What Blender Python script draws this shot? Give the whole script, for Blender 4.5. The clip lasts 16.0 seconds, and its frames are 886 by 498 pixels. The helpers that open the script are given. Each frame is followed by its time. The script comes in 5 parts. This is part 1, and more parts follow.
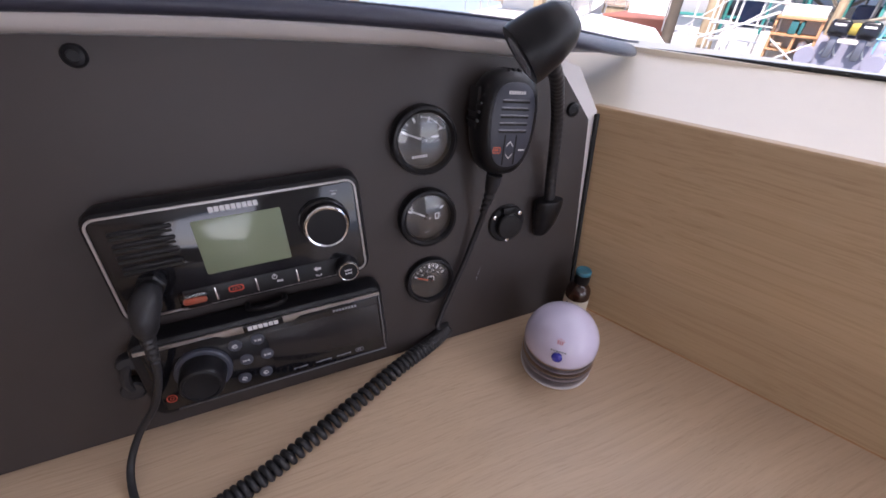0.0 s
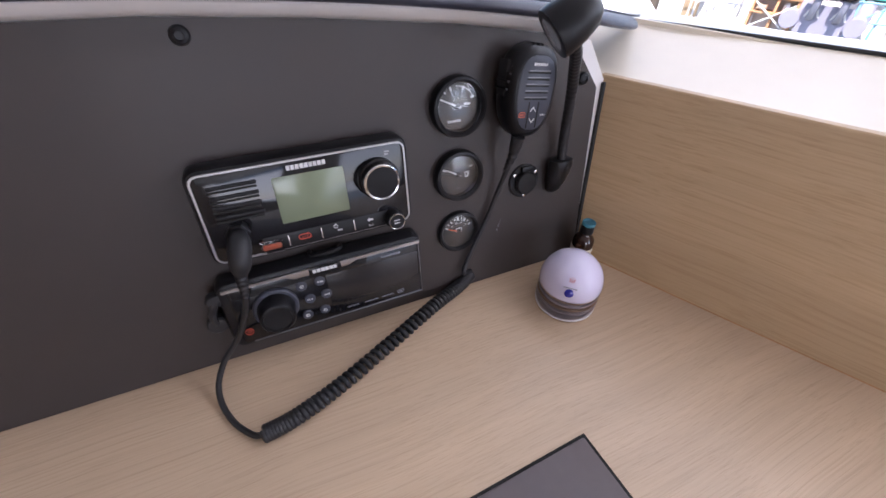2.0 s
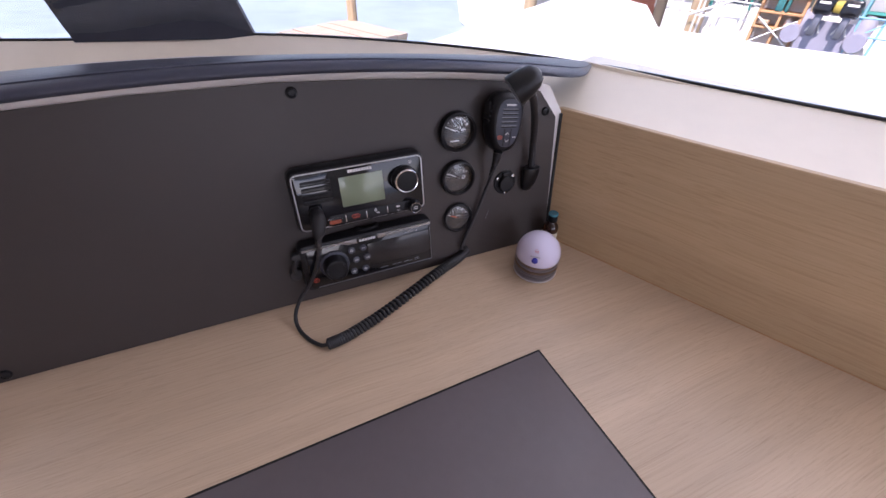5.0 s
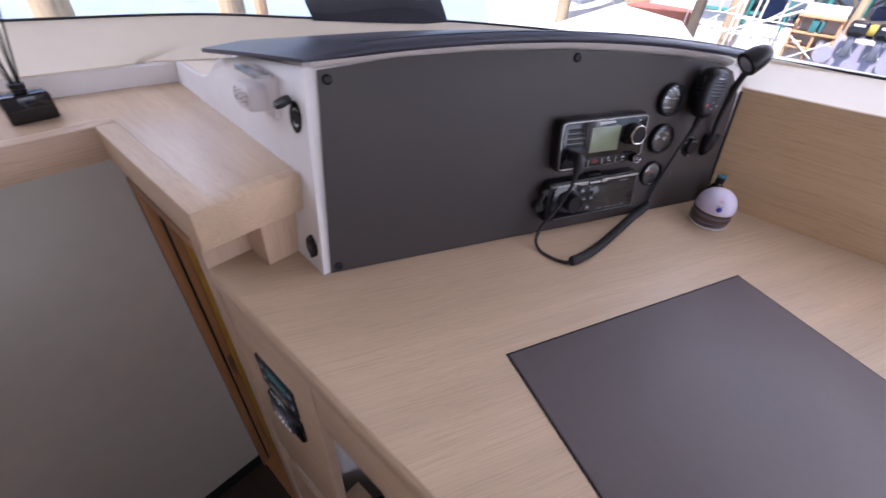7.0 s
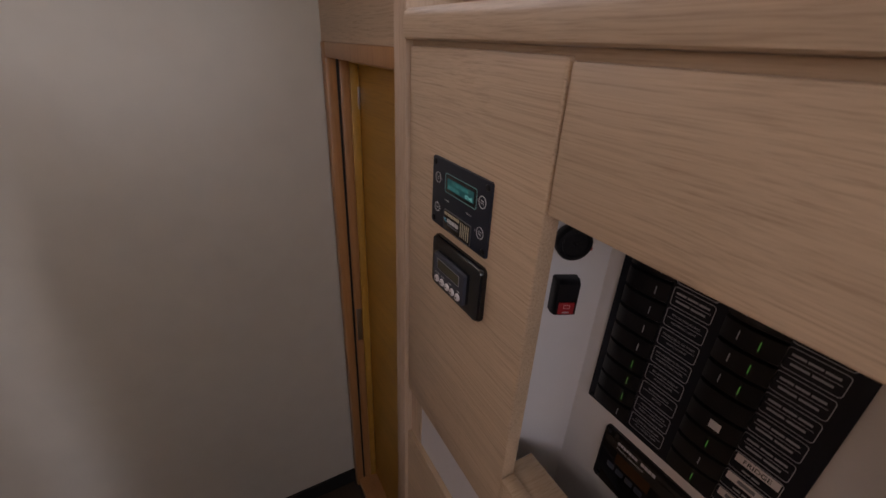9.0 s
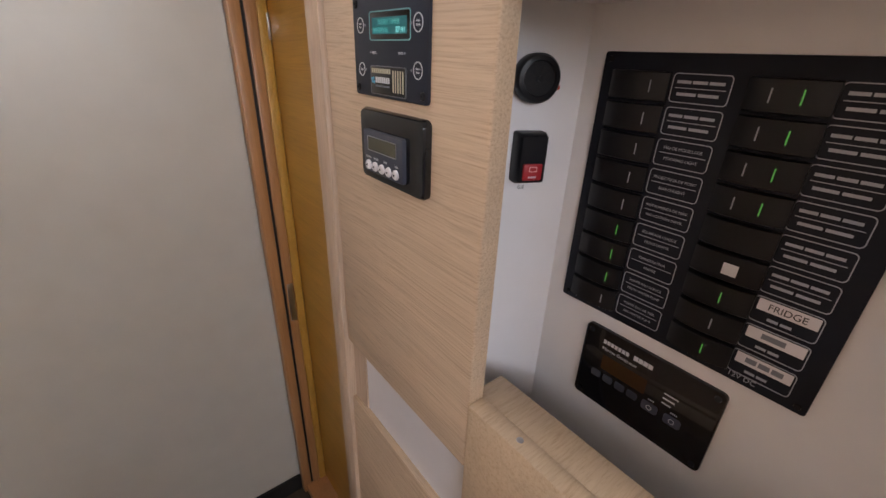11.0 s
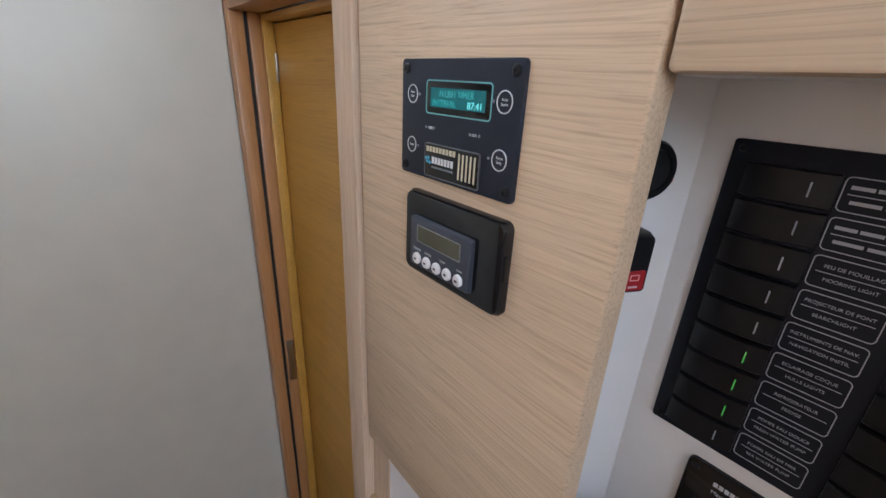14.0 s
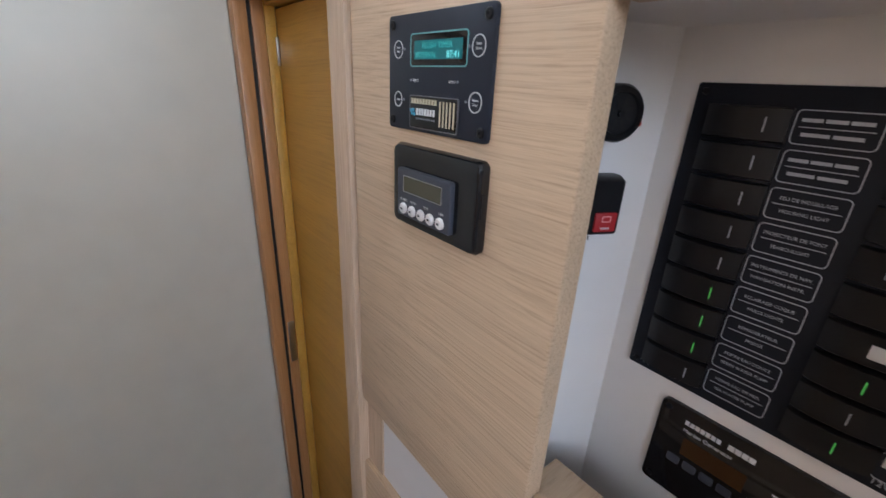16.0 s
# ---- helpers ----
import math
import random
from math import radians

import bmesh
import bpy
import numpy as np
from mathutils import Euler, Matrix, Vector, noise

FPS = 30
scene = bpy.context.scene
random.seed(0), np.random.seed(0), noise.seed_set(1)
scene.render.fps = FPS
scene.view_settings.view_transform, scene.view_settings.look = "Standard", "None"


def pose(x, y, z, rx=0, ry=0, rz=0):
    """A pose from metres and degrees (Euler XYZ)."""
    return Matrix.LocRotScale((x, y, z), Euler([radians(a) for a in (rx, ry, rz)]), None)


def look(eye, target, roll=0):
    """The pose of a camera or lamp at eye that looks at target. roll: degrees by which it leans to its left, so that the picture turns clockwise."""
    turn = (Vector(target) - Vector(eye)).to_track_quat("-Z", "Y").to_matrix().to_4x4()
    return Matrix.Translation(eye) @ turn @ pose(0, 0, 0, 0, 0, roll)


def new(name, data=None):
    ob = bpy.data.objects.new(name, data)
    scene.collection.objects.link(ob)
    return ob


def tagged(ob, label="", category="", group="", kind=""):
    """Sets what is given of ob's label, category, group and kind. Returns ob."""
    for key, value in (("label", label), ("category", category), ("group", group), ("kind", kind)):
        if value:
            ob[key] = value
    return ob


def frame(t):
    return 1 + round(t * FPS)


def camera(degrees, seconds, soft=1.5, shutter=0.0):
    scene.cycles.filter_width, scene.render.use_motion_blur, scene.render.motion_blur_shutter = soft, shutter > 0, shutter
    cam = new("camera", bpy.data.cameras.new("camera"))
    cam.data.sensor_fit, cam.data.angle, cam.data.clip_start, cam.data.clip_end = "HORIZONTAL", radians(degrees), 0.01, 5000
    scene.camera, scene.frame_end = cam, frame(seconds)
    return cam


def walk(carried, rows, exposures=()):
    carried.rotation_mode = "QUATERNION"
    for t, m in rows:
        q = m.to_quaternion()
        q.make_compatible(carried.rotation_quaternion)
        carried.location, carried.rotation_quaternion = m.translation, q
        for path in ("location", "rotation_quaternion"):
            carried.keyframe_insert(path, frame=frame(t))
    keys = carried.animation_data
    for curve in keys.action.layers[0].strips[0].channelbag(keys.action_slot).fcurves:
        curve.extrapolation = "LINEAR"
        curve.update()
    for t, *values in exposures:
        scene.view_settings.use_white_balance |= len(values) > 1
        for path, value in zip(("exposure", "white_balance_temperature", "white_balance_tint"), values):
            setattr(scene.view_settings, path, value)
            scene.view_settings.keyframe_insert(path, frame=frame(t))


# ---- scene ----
cam = camera(93.9, 16.0, soft=1.5, shutter=0.35)
PATH = [
    (0, (0.576, 0.477, 1.368), (-0.444, 1.716, 0.176), 1.6),
    (0.5, (0.575, 0.468, 1.351), (-0.373, 1.706, 0.098), 2.0),
    (1, (0.572, 0.455, 1.347), (-0.34, 1.678, 0.053), 2.2),
    (1.5, (0.574, 0.434, 1.354), (-0.331, 1.648, 0.047), 2.4),
    (2, (0.578, 0.399, 1.391), (-0.33, 1.613, 0.086), 2.3),
    (2.5, (0.588, 0.367, 1.427), (-0.318, 1.578, 0.118), 2.4),
    (3, (0.614, 0.348, 1.437), (-0.314, 1.552, 0.137), 2.0),
    (3.5, (0.658, 0.326, 1.438), (-0.323, 1.527, 0.174), 0.9),
    (5.8, (0.697, 0.167, 1.507), (-0.247, 1.38, 0.227), 2.3),
    (6, (0.688, 0.13, 1.498), (-0.268, 1.349, 0.233), 2.1),
    (6.5, (0.621, -0.018, 1.478), (-0.343, 1.231, 0.249), 2.3),
    (7, (0.532, -0.142, 1.471), (-0.459, 1.066, 0.221), 4.0),
    (7.5, (0.503, -0.207, 1.389), (-0.709, 0.859, 0.207), 3.9),
    (8, (0.467, -0.216, 1.226), (-0.942, 0.672, 0.119), 3.6),
    (8.5, (0.428, -0.227, 1.063), (-1.06, 0.642, 0.048), 2.9),
    (9, (0.422, -0.23, 0.966), (-1.125, 0.672, 0.074), 2.7),
    (9.5, (0.433, -0.235, 0.922), (-1.065, 0.783, 0.074), 2.5),
    (9.7, (0.425, -0.223, 0.886), (-1.057, 0.818, 0.037), 2.4),
    (11.8, (0.344, -0.204, 0.8), (-1.045, 0.977, -0.023), 2.6),
    (12, (0.317, -0.203, 0.81), (-1.073, 0.986, 0.001), 2.8),
    (12.5, (0.282, -0.187, 0.836), (-1.115, 1.023, 0.07), 3.1),
    (13, (0.276, -0.191, 0.831), (-1.131, 1.018, 0.082), 3.0),
    (13.5, (0.278, -0.189, 0.832), (-1.133, 1.016, 0.087), 3.0),
    (14, (0.279, -0.191, 0.836), (-1.134, 1.009, 0.085), 3.0),
    (14.5, (0.281, -0.192, 0.832), (-1.136, 1.003, 0.082), 3.0),
    (15, (0.284, -0.201, 0.815), (-1.139, 0.989, 0.068), 3.0),
    (15.5, (0.287, -0.201, 0.814), (-1.142, 0.983, 0.068), 3.0),
    (16, (0.315, -0.197, 0.804), (-1.116, 0.986, 0.06), 2.8),
]
EXPOSURES = [(0.0, 0.85, 6350, 27), (1.0, 1.15, 6350, 27), (1.5, 1.2, 6300, 26), (3.0, 1.0, 6100, 23), (3.5, 0.92, 6150, 27), (6.0, 0.78, 6250, 31), (6.5, 0.78, 6250, 31), (7.0, 1.0, 6050, 28), (7.5, 1.0, 6150, 33), (8.0, 0.95, 6250, 35), (8.5, 0.85, 6900, 28), (9.0, 0.9, 7200, 27), (9.7, 1.35, 6900, 25), (12.0, 2.55, 6250, 12), (12.6, 2.5, 5800, 10), (16.0, 2.4, 5800, 10)]
walk(cam, [(t, look(eye, target, roll)) for t, eye, target, roll in PATH], EXPOSURES)

# daylight: sky, one sun, the sky's light in the window openings, and an added fill aft
world = bpy.data.worlds.new("daylight")
scene.world = world
world.use_nodes = True
sky = world.node_tree.nodes.new("ShaderNodeTexSky")
sky.sky_type, sky.sun_disc = "NISHITA", False
sky.sun_elevation, sky.sun_rotation = radians(61), radians(177)
back = world.node_tree.nodes["Background"]
back.inputs["Strength"].default_value = 0.15
world.node_tree.links.new(sky.outputs["Color"], back.inputs["Color"])
sun = new("sun", bpy.data.lights.new("sun", "SUN"))
sun.data.energy, sun.data.angle, sun.data.color = 5.0, radians(0.5), (1.0, 0.95, 0.88)
sun.matrix_world = look((0.15, -2.9, 5.2), (0, 0, 0))


def window_light(name, eye, target, width, height, watts, color=(0.93, 0.97, 1.0)):
    ob = new(name, bpy.data.lights.new(name, "AREA"))
    ob.data.shape, ob.data.size, ob.data.size_y, ob.data.energy, ob.data.color = "RECTANGLE", width, height, watts, color
    ob.matrix_world = look(eye, target)
    return ob


window_light("side_window_sky", (1.2, 1.15, 1.70), (1.0, 0.0, 1.0), 1.9, 0.5, 5.0)
window_light("front_window_sky", (-0.78, -0.2, 1.66), (0.5, -0.1, 1.1), 1.0, 0.5, 1.6)
window_light("saloon_door_sky", (3.1, 0.55, 1.45), (0.0, 0.45, 1.0), 0.85, 1.0, 3.0)
# added fill from an unseen aft opening, aimed at the beige wall
window_light("unseen_aft_fill", (3.18, -1.35, 1.5), (-0.58, -0.3, 0.8), 1.2, 0.8, 6.2)
# ---- materials ----
def material(name, color, rough=0.5, metal=0.0, spec=0.5, vary=0.0, scale=40.0, bump=0.0, bump_scale=600.0, coat=0.0, rough_vary=0.0, stretch=(1, 1, 1)):
    """A surface with colour and gloss that vary at two scales, and fine relief."""
    m = bpy.data.materials.new(name)
    m.use_nodes = True
    n, l = m.node_tree.nodes, m.node_tree.links
    p = n["Principled BSDF"]
    p.inputs["Base Color"].default_value = (*color, 1)
    p.inputs["Roughness"].default_value, p.inputs["Metallic"].default_value = rough, metal
    p.inputs["Specular IOR Level"].default_value, p.inputs["Coat Weight"].default_value = spec, coat
    tc = n.new("ShaderNodeTexCoord")
    mp = n.new("ShaderNodeMapping")
    mp.inputs["Scale"].default_value = stretch
    l.new(tc.outputs["Object"], mp.inputs["Vector"])
    if vary or rough_vary:
        a, b = n.new("ShaderNodeTexNoise"), n.new("ShaderNodeTexNoise")
        a.inputs["Scale"].default_value, a.inputs["Detail"].default_value = scale, 6
        b.inputs["Scale"].default_value, b.inputs["Detail"].default_value = scale / 9, 3
        for t in (a, b):
            l.new(mp.outputs["Vector"], t.inputs["Vector"])
        both = n.new("ShaderNodeMath")
        both.operation = "ADD"
        l.new(a.outputs["Fac"], both.inputs[0]), l.new(b.outputs["Fac"], both.inputs[1])
        if vary:
            r = n.new("ShaderNodeMapRange")
            r.inputs["From Min"].default_value, r.inputs["From Max"].default_value = 0.6, 1.4
            r.inputs["To Min"].default_value, r.inputs["To Max"].default_value = 1 - vary, 1 + vary
            mix = n.new("ShaderNodeVectorMath")
            mix.operation = "SCALE"
            mix.inputs[0].default_value = color
            l.new(both.outputs[0], r.inputs["Value"]), l.new(r.outputs["Result"], mix.inputs["Scale"])
            l.new(mix.outputs["Vector"], p.inputs["Base Color"])
        if rough_vary:
            r = n.new("ShaderNodeMapRange")
            r.inputs["From Min"].default_value, r.inputs["From Max"].default_value = 0.6, 1.4
            r.inputs["To Min"].default_value, r.inputs["To Max"].default_value = max(rough - rough_vary, 0.02), min(rough + rough_vary, 1)
            l.new(both.outputs[0], r.inputs["Value"]), l.new(r.outputs["Result"], p.inputs["Roughness"])
    if bump:
        t, b = n.new("ShaderNodeTexNoise"), n.new("ShaderNodeBump")
        t.inputs["Scale"].default_value, t.inputs["Detail"].default_value = bump_scale, 4
        b.inputs["Strength"].default_value, b.inputs["Distance"].default_value = bump, 0.0006
        l.new(mp.outputs["Vector"], t.inputs["Vector"])
        l.new(t.outputs["Fac"], b.inputs["Height"]), l.new(b.outputs["Normal"], p.inputs["Normal"])
    return m


def oak(name, grain, light=(0.60, 0.44, 0.315), dark=(0.495, 0.352, 0.243), rough=0.42, fine=1.0, turn=0.0):
    """Straight-grained veneer; grain: the share by which each axis is squeezed, small along the fibres."""
    m = bpy.data.materials.new(name)
    m.use_nodes = True
    n, l = m.node_tree.nodes, m.node_tree.links
    p = n["Principled BSDF"]
    tc, mp = n.new("ShaderNodeTexCoord"), n.new("ShaderNodeMapping")
    mp.vector_type = "TEXTURE"
    mp.inputs["Scale"].default_value = tuple(1 / g for g in grain)
    mp.inputs["Rotation"].default_value = (0, 0, radians(turn))
    l.new(tc.outputs["Object"], mp.inputs["Vector"])
    warp = n.new("ShaderNodeTexNoise")
    warp.inputs["Scale"].default_value, warp.inputs["Detail"].default_value = 3.0, 2
    add = n.new("ShaderNodeMixRGB")
    add.blend_type, add.inputs[0].default_value = "ADD", 0.02
    l.new(tc.outputs["Object"], warp.inputs["Vector"])
    l.new(mp.outputs["Vector"], add.inputs[1]), l.new(warp.outputs["Color"], add.inputs[2])
    streak, pore, tone = (n.new("ShaderNodeTexNoise") for _ in range(3))
    for t, s, d in ((streak, 330 * fine, 4), (pore, 800 * fine, 3), (tone, 16, 3)):
        t.inputs["Scale"].default_value, t.inputs["Detail"].default_value, t.inputs["Roughness"].default_value = s, d, 0.6
        l.new(add.outputs[0], t.inputs["Vector"])
    r1, r2 = n.new("ShaderNodeValToRGB"), n.new("ShaderNodeValToRGB")
    r1.color_ramp.elements[0].position, r1.color_ramp.elements[1].position = 0.32, 0.66
    r1.color_ramp.elements[0].color, r1.color_ramp.elements[1].color = (*dark, 1), (*light, 1)
    mid = tuple(0.35 * a + 0.65 * b for a, b in zip(dark, light))
    e = r1.color_ramp.elements.new(0.47)
    e.color = (*mid, 1)
    l.new(streak.outputs["Fac"], r1.inputs[0])
    r2.color_ramp.elements[0].position, r2.color_ramp.elements[1].position = 0.34, 0.46
    r2.color_ramp.elements[0].color = (0.86, 0.83, 0.80, 1)
    l.new(pore.outputs["Fac"], r2.inputs[0])
    r3 = n.new("ShaderNodeMapRange")
    r3.inputs["From Min"].default_value, r3.inputs["From Max"].default_value = 0.3, 0.7
    r3.inputs["To Min"].default_value, r3.inputs["To Max"].default_value = 0.9, 1.08
    l.new(tone.outputs["Fac"], r3.inputs["Value"])
    m1, m2 = n.new("ShaderNodeMixRGB"), n.new("ShaderNodeVectorMath")
    m1.blend_type, m1.inputs[0].default_value, m2.operation = "MULTIPLY", 0.8, "SCALE"
    l.new(r1.outputs[0], m1.inputs[1]), l.new(r2.outputs[0], m1.inputs[2])
    l.new(m1.outputs[0], m2.inputs[0]), l.new(r3.outputs["Result"], m2.inputs["Scale"])
    l.new(m2.outputs["Vector"], p.inputs["Base Color"])
    p.inputs["Roughness"].default_value = rough
    b = n.new("ShaderNodeBump")
    b.inputs["Strength"].default_value, b.inputs["Distance"].default_value = 0.25, 0.0004
    l.new(streak.outputs["Fac"], b.inputs["Height"]), l.new(b.outputs["Normal"], p.inputs["Normal"])
    return m


def glowing(name, color, strength, base=(0.02, 0.02, 0.02)):
    m = bpy.data.materials.new(name)
    m.use_nodes = True
    p = m.node_tree.nodes["Principled BSDF"]
    p.inputs["Base Color"].default_value = (*base, 1)
    p.inputs["Emission Color"].default_value, p.inputs["Emission Strength"].default_value = (*color, 1), strength
    return m


def clear(name, color=(1, 1, 1), rough=0.0, ior=1.45):
    m = bpy.data.materials.new(name)
    m.use_nodes = True
    p = m.node_tree.nodes["Principled BSDF"]
    p.inputs["Base Color"].default_value = (*color, 1)
    p.inputs["Roughness"].default_value, p.inputs["IOR"].default_value, p.inputs["Transmission Weight"].default_value = rough, ior, 1.0
    return m


OAK_X = oak("oak_grain_x", (0.022, 1, 1), (0.63, 0.47, 0.325), (0.46, 0.325, 0.215), fine=1.4)
OAK_Z = oak("oak_grain_z", (1, 1, 0.022))
OAK_Y = oak("oak_grain_y", (1, 0.022, 1))
OAK_D = oak("oak_grain_along_console", (0.022, 1, 1), (0.60, 0.45, 0.315), (0.525, 0.385, 0.262), 0.38, 1.3, turn=63.0)
# same oak as the worktop, with warm bounced light put into the colour
OAK_WARM_BOUNCE = oak("oak_board_warm_bounce", (0.022, 1, 1), (0.56, 0.40, 0.24), (0.47, 0.325, 0.185), 0.45, 1.2)
OAK_SHELF = oak("lacquered_oak_shelf", (0.022, 1, 1), (0.60, 0.45, 0.32), (0.54, 0.40, 0.28), 0.24, 1.2)
OAK_EDGE = oak("oak_edge_banding", (0.05, 1, 1), (0.62, 0.45, 0.31), (0.50, 0.35, 0.23))
PINE = oak("pale_pine", (1, 0.06, 1), (0.66, 0.50, 0.34), (0.54, 0.38, 0.24))
CHERRY = oak("cherry_frame", (1, 1, 0.02), (0.52, 0.27, 0.115), (0.42, 0.20, 0.08), 0.35)
AMBER = oak("amber_veneer", (0.025, 1, 1), (0.60, 0.34, 0.065), (0.50, 0.27, 0.048), 0.4)
GELCOAT = material("white_gelcoat", (0.78, 0.76, 0.76), 0.3, vary=0.03, scale=30, bump=0.05, bump_scale=90)
CREAM = material("cream_gelcoat", (0.78, 0.70, 0.58), 0.35, vary=0.03, scale=30, bump=0.04, bump_scale=90)
VINYL = material("beige_wall_liner", (0.66, 0.63, 0.56), 0.45, vary=0.05, scale=14, bump=0.06, bump_scale=250)
PANEL_GREY = material("charcoal_laminate", (0.042, 0.034, 0.0325), 0.45, vary=0.07, scale=60, bump=0.12, bump_scale=900, rough_vary=0.06)
MAT_GREY = material("taupe_desk_leather", (0.118, 0.098, 0.104), 0.5, vary=0.05, scale=80, bump=0.2, bump_scale=1100)
PAD = material("navy_leatherette", (0.045, 0.049, 0.074), 0.36, vary=0.08, scale=120, bump=0.35, bump_scale=700)
PILLAR = material("navy_pillar_cloth", (0.020, 0.022, 0.036), 0.7, vary=0.08, scale=120, bump=0.3, bump_scale=700)
BLACK = material("black_plastic", (0.009, 0.009, 0.011), 0.36, spec=0.28, vary=0.1, scale=90, bump=0.1, bump_scale=1500, rough_vary=0.06)
RUBBER = material("black_rubber", (0.016, 0.016, 0.019), 0.5, vary=0.1, scale=200, bump=0.1, bump_scale=1500)
GLOSS = material("glossy_black_plastic", (0.008, 0.008, 0.010), 0.08, rough_vary=0.03, scale=60)
SLATE = material("slate_blue_plate", (0.016, 0.020, 0.033), 0.42, spec=0.3, vary=0.06, scale=60, bump=0.08, bump_scale=1600)
BREAKER_PLATE = material("dark_breaker_plate", (0.010, 0.012, 0.020), 0.5, spec=0.22, vary=0.06, scale=60, bump=0.08, bump_scale=1600)
GREYBLUE = material("grey_blue_plastic", (0.045, 0.050, 0.070), 0.4, vary=0.05, scale=90, bump=0.06, bump_scale=1500)
CHROME = material("chrome", (0.75, 0.75, 0.76), 0.12, 1.0)
SATIN = material("satin_silver", (0.50, 0.49, 0.50), 0.3, 1.0)
DARKMETAL = material("dark_silver", (0.20, 0.20, 0.22), 0.35, 0.8)
WHITE_INK = material("white_ink", (0.62, 0.62, 0.64), 0.5)
GREY_INK = material("grey_ink", (0.20, 0.21, 0.24), 0.5)
RED_INK = material("red_ink", (0.50, 0.06, 0.03), 0.5)
ORANGE = material("orange_plastic", (0.65, 0.12, 0.05), 0.4)
WHITE_PLASTIC = material("white_plastic", (0.74, 0.71, 0.72), 0.35, vary=0.02, scale=60)
LILAC = material("lilac_white_plastic", (0.64, 0.60, 0.77), 0.25, vary=0.02, scale=40, coat=0.2)
FLOOR_WOOD = oak("dark_walnut_sole", (0.04, 1, 1), (0.07, 0.05, 0.035), (0.04, 0.028, 0.02), 0.5)
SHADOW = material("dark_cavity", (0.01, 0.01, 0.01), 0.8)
# black of the window seal, also of the strips drawn in dark gaps
SEAL_AND_GAP = material("black_seal_and_gap", (0.015, 0.015, 0.015), 0.6)
GLASS = clear("window_glass", (0.97, 0.99, 0.98))
CEILING = material("white_headliner", (0.75, 0.73, 0.70), 0.7, vary=0.03, scale=30, bump=0.1, bump_scale=400)
# ---- shapes; devices are drawn in x right, y up, z out of the surface that carries them ----
def box(bm, x0, x1, y0, y1, z0, z1, bevel=0.0, seg=2):
    m = Matrix.Translation(((x0 + x1) / 2, (y0 + y1) / 2, (z0 + z1) / 2)) @ Matrix.Diagonal((x1 - x0, y1 - y0, z1 - z0, 1))
    v = bmesh.ops.create_cube(bm, size=1, matrix=m)["verts"]
    if bevel:
        edges = list({e for q in v for e in q.link_edges})
        bmesh.ops.bevel(bm, geom=edges, offset=bevel, segments=seg, affect="EDGES", profile=0.5)
    return bm


def rings(bm, loops, cap0=True, cap1=True, close=True):
    """Skins a run of loops that have the same number of points."""
    vs = [[bm.verts.new(p) for p in loop] for loop in loops]
    n = len(vs[0])
    for a, b in zip(vs, vs[1:]):
        for i in range(n if close else n - 1):
            j = (i + 1) % n
            bm.faces.new((a[i], a[j], b[j], b[i]))
    if cap0 and close:
        bm.faces.new(list(reversed(vs[0])))
    if cap1 and close:
        bm.faces.new(vs[-1])
    return bm


def rrect(w, h, r, seg=5, cx=0.0, cy=0.0):
    r = max(min(r, w / 2 - 1e-5, h / 2 - 1e-5), 1e-5)
    pts = []
    for k, (sx, sy) in enumerate(((1, 1), (-1, 1), (-1, -1), (1, -1))):
        for i in range(seg + 1):
            a = math.pi / 2 * (k + i / seg)
            pts.append((cx + sx * (w / 2 - r) + r * math.cos(a), cy + sy * (h / 2 - r) + r * math.sin(a)))
    return pts


def slab(bm, w, h, r, z0, z1, bevel=0.001, cx=0.0, cy=0.0, seg=5):
    """A plate with rounded corners and a rounded front edge."""
    steps = [(z0, 0.0), (z1 - bevel, 0.0), (z1 - bevel * 0.3, bevel * 0.3), (z1, bevel)] if bevel else [(z0, 0.0), (z1, 0.0)]
    return rings(bm, [[(x, y, z) for x, y in rrect(w - 2 * i, h - 2 * i, r - i, seg, cx, cy)] for z, i in steps])


def frame_ring(bm, w, h, r, t, z0, z1, cx=0.0, cy=0.0, seg=5):
    """A flat line of width t round a rounded rectangle."""
    o, i = rrect(w, h, r, seg, cx, cy), rrect(w - 2 * t, h - 2 * t, max(r - t, 1e-4), seg, cx, cy)
    return rings(bm, [[(x, y, z0) for x, y in o], [(x, y, z1) for x, y in o], [(x, y, z1) for x, y in i], [(x, y, z0) for x, y in i]], False, False)


def lathe(bm, profile, seg=32, cx=0.0, cy=0.0, sx=1.0, sy=1.0):
    """A body turned round z: (radius, z) from back to front."""
    loops = [[(cx + sx * max(r, 1e-5) * math.cos(2 * math.pi * k / seg), cy + sy * max(r, 1e-5) * math.sin(2 * math.pi * k / seg), z) for k in range(seg)] for r, z in profile]
    return rings(bm, loops)


def tube(bm, pts, radius, seg=10):
    """A round cord along points; radius: a number or one for each point."""
    pts = [Vector(p) for p in pts]
    rad = radius if isinstance(radius, (list, tuple)) else [radius] * len(pts)
    t0 = (pts[1] - pts[0]).normalized()
    side = t0.cross((0, 0, 1) if abs(t0.z) < 0.9 else (1, 0, 0)).normalized()
    loops = []
    for i, p in enumerate(pts):
        t = (pts[min(i + 1, len(pts) - 1)] - pts[max(i - 1, 0)]).normalized()
        side = (side - side.dot(t) * t).normalized()
        up = t.cross(side)
        loops.append([p + rad[i] * (math.cos(2 * math.pi * k / seg) * side + math.sin(2 * math.pi * k / seg) * up) for k in range(seg)])
    return rings(bm, loops)


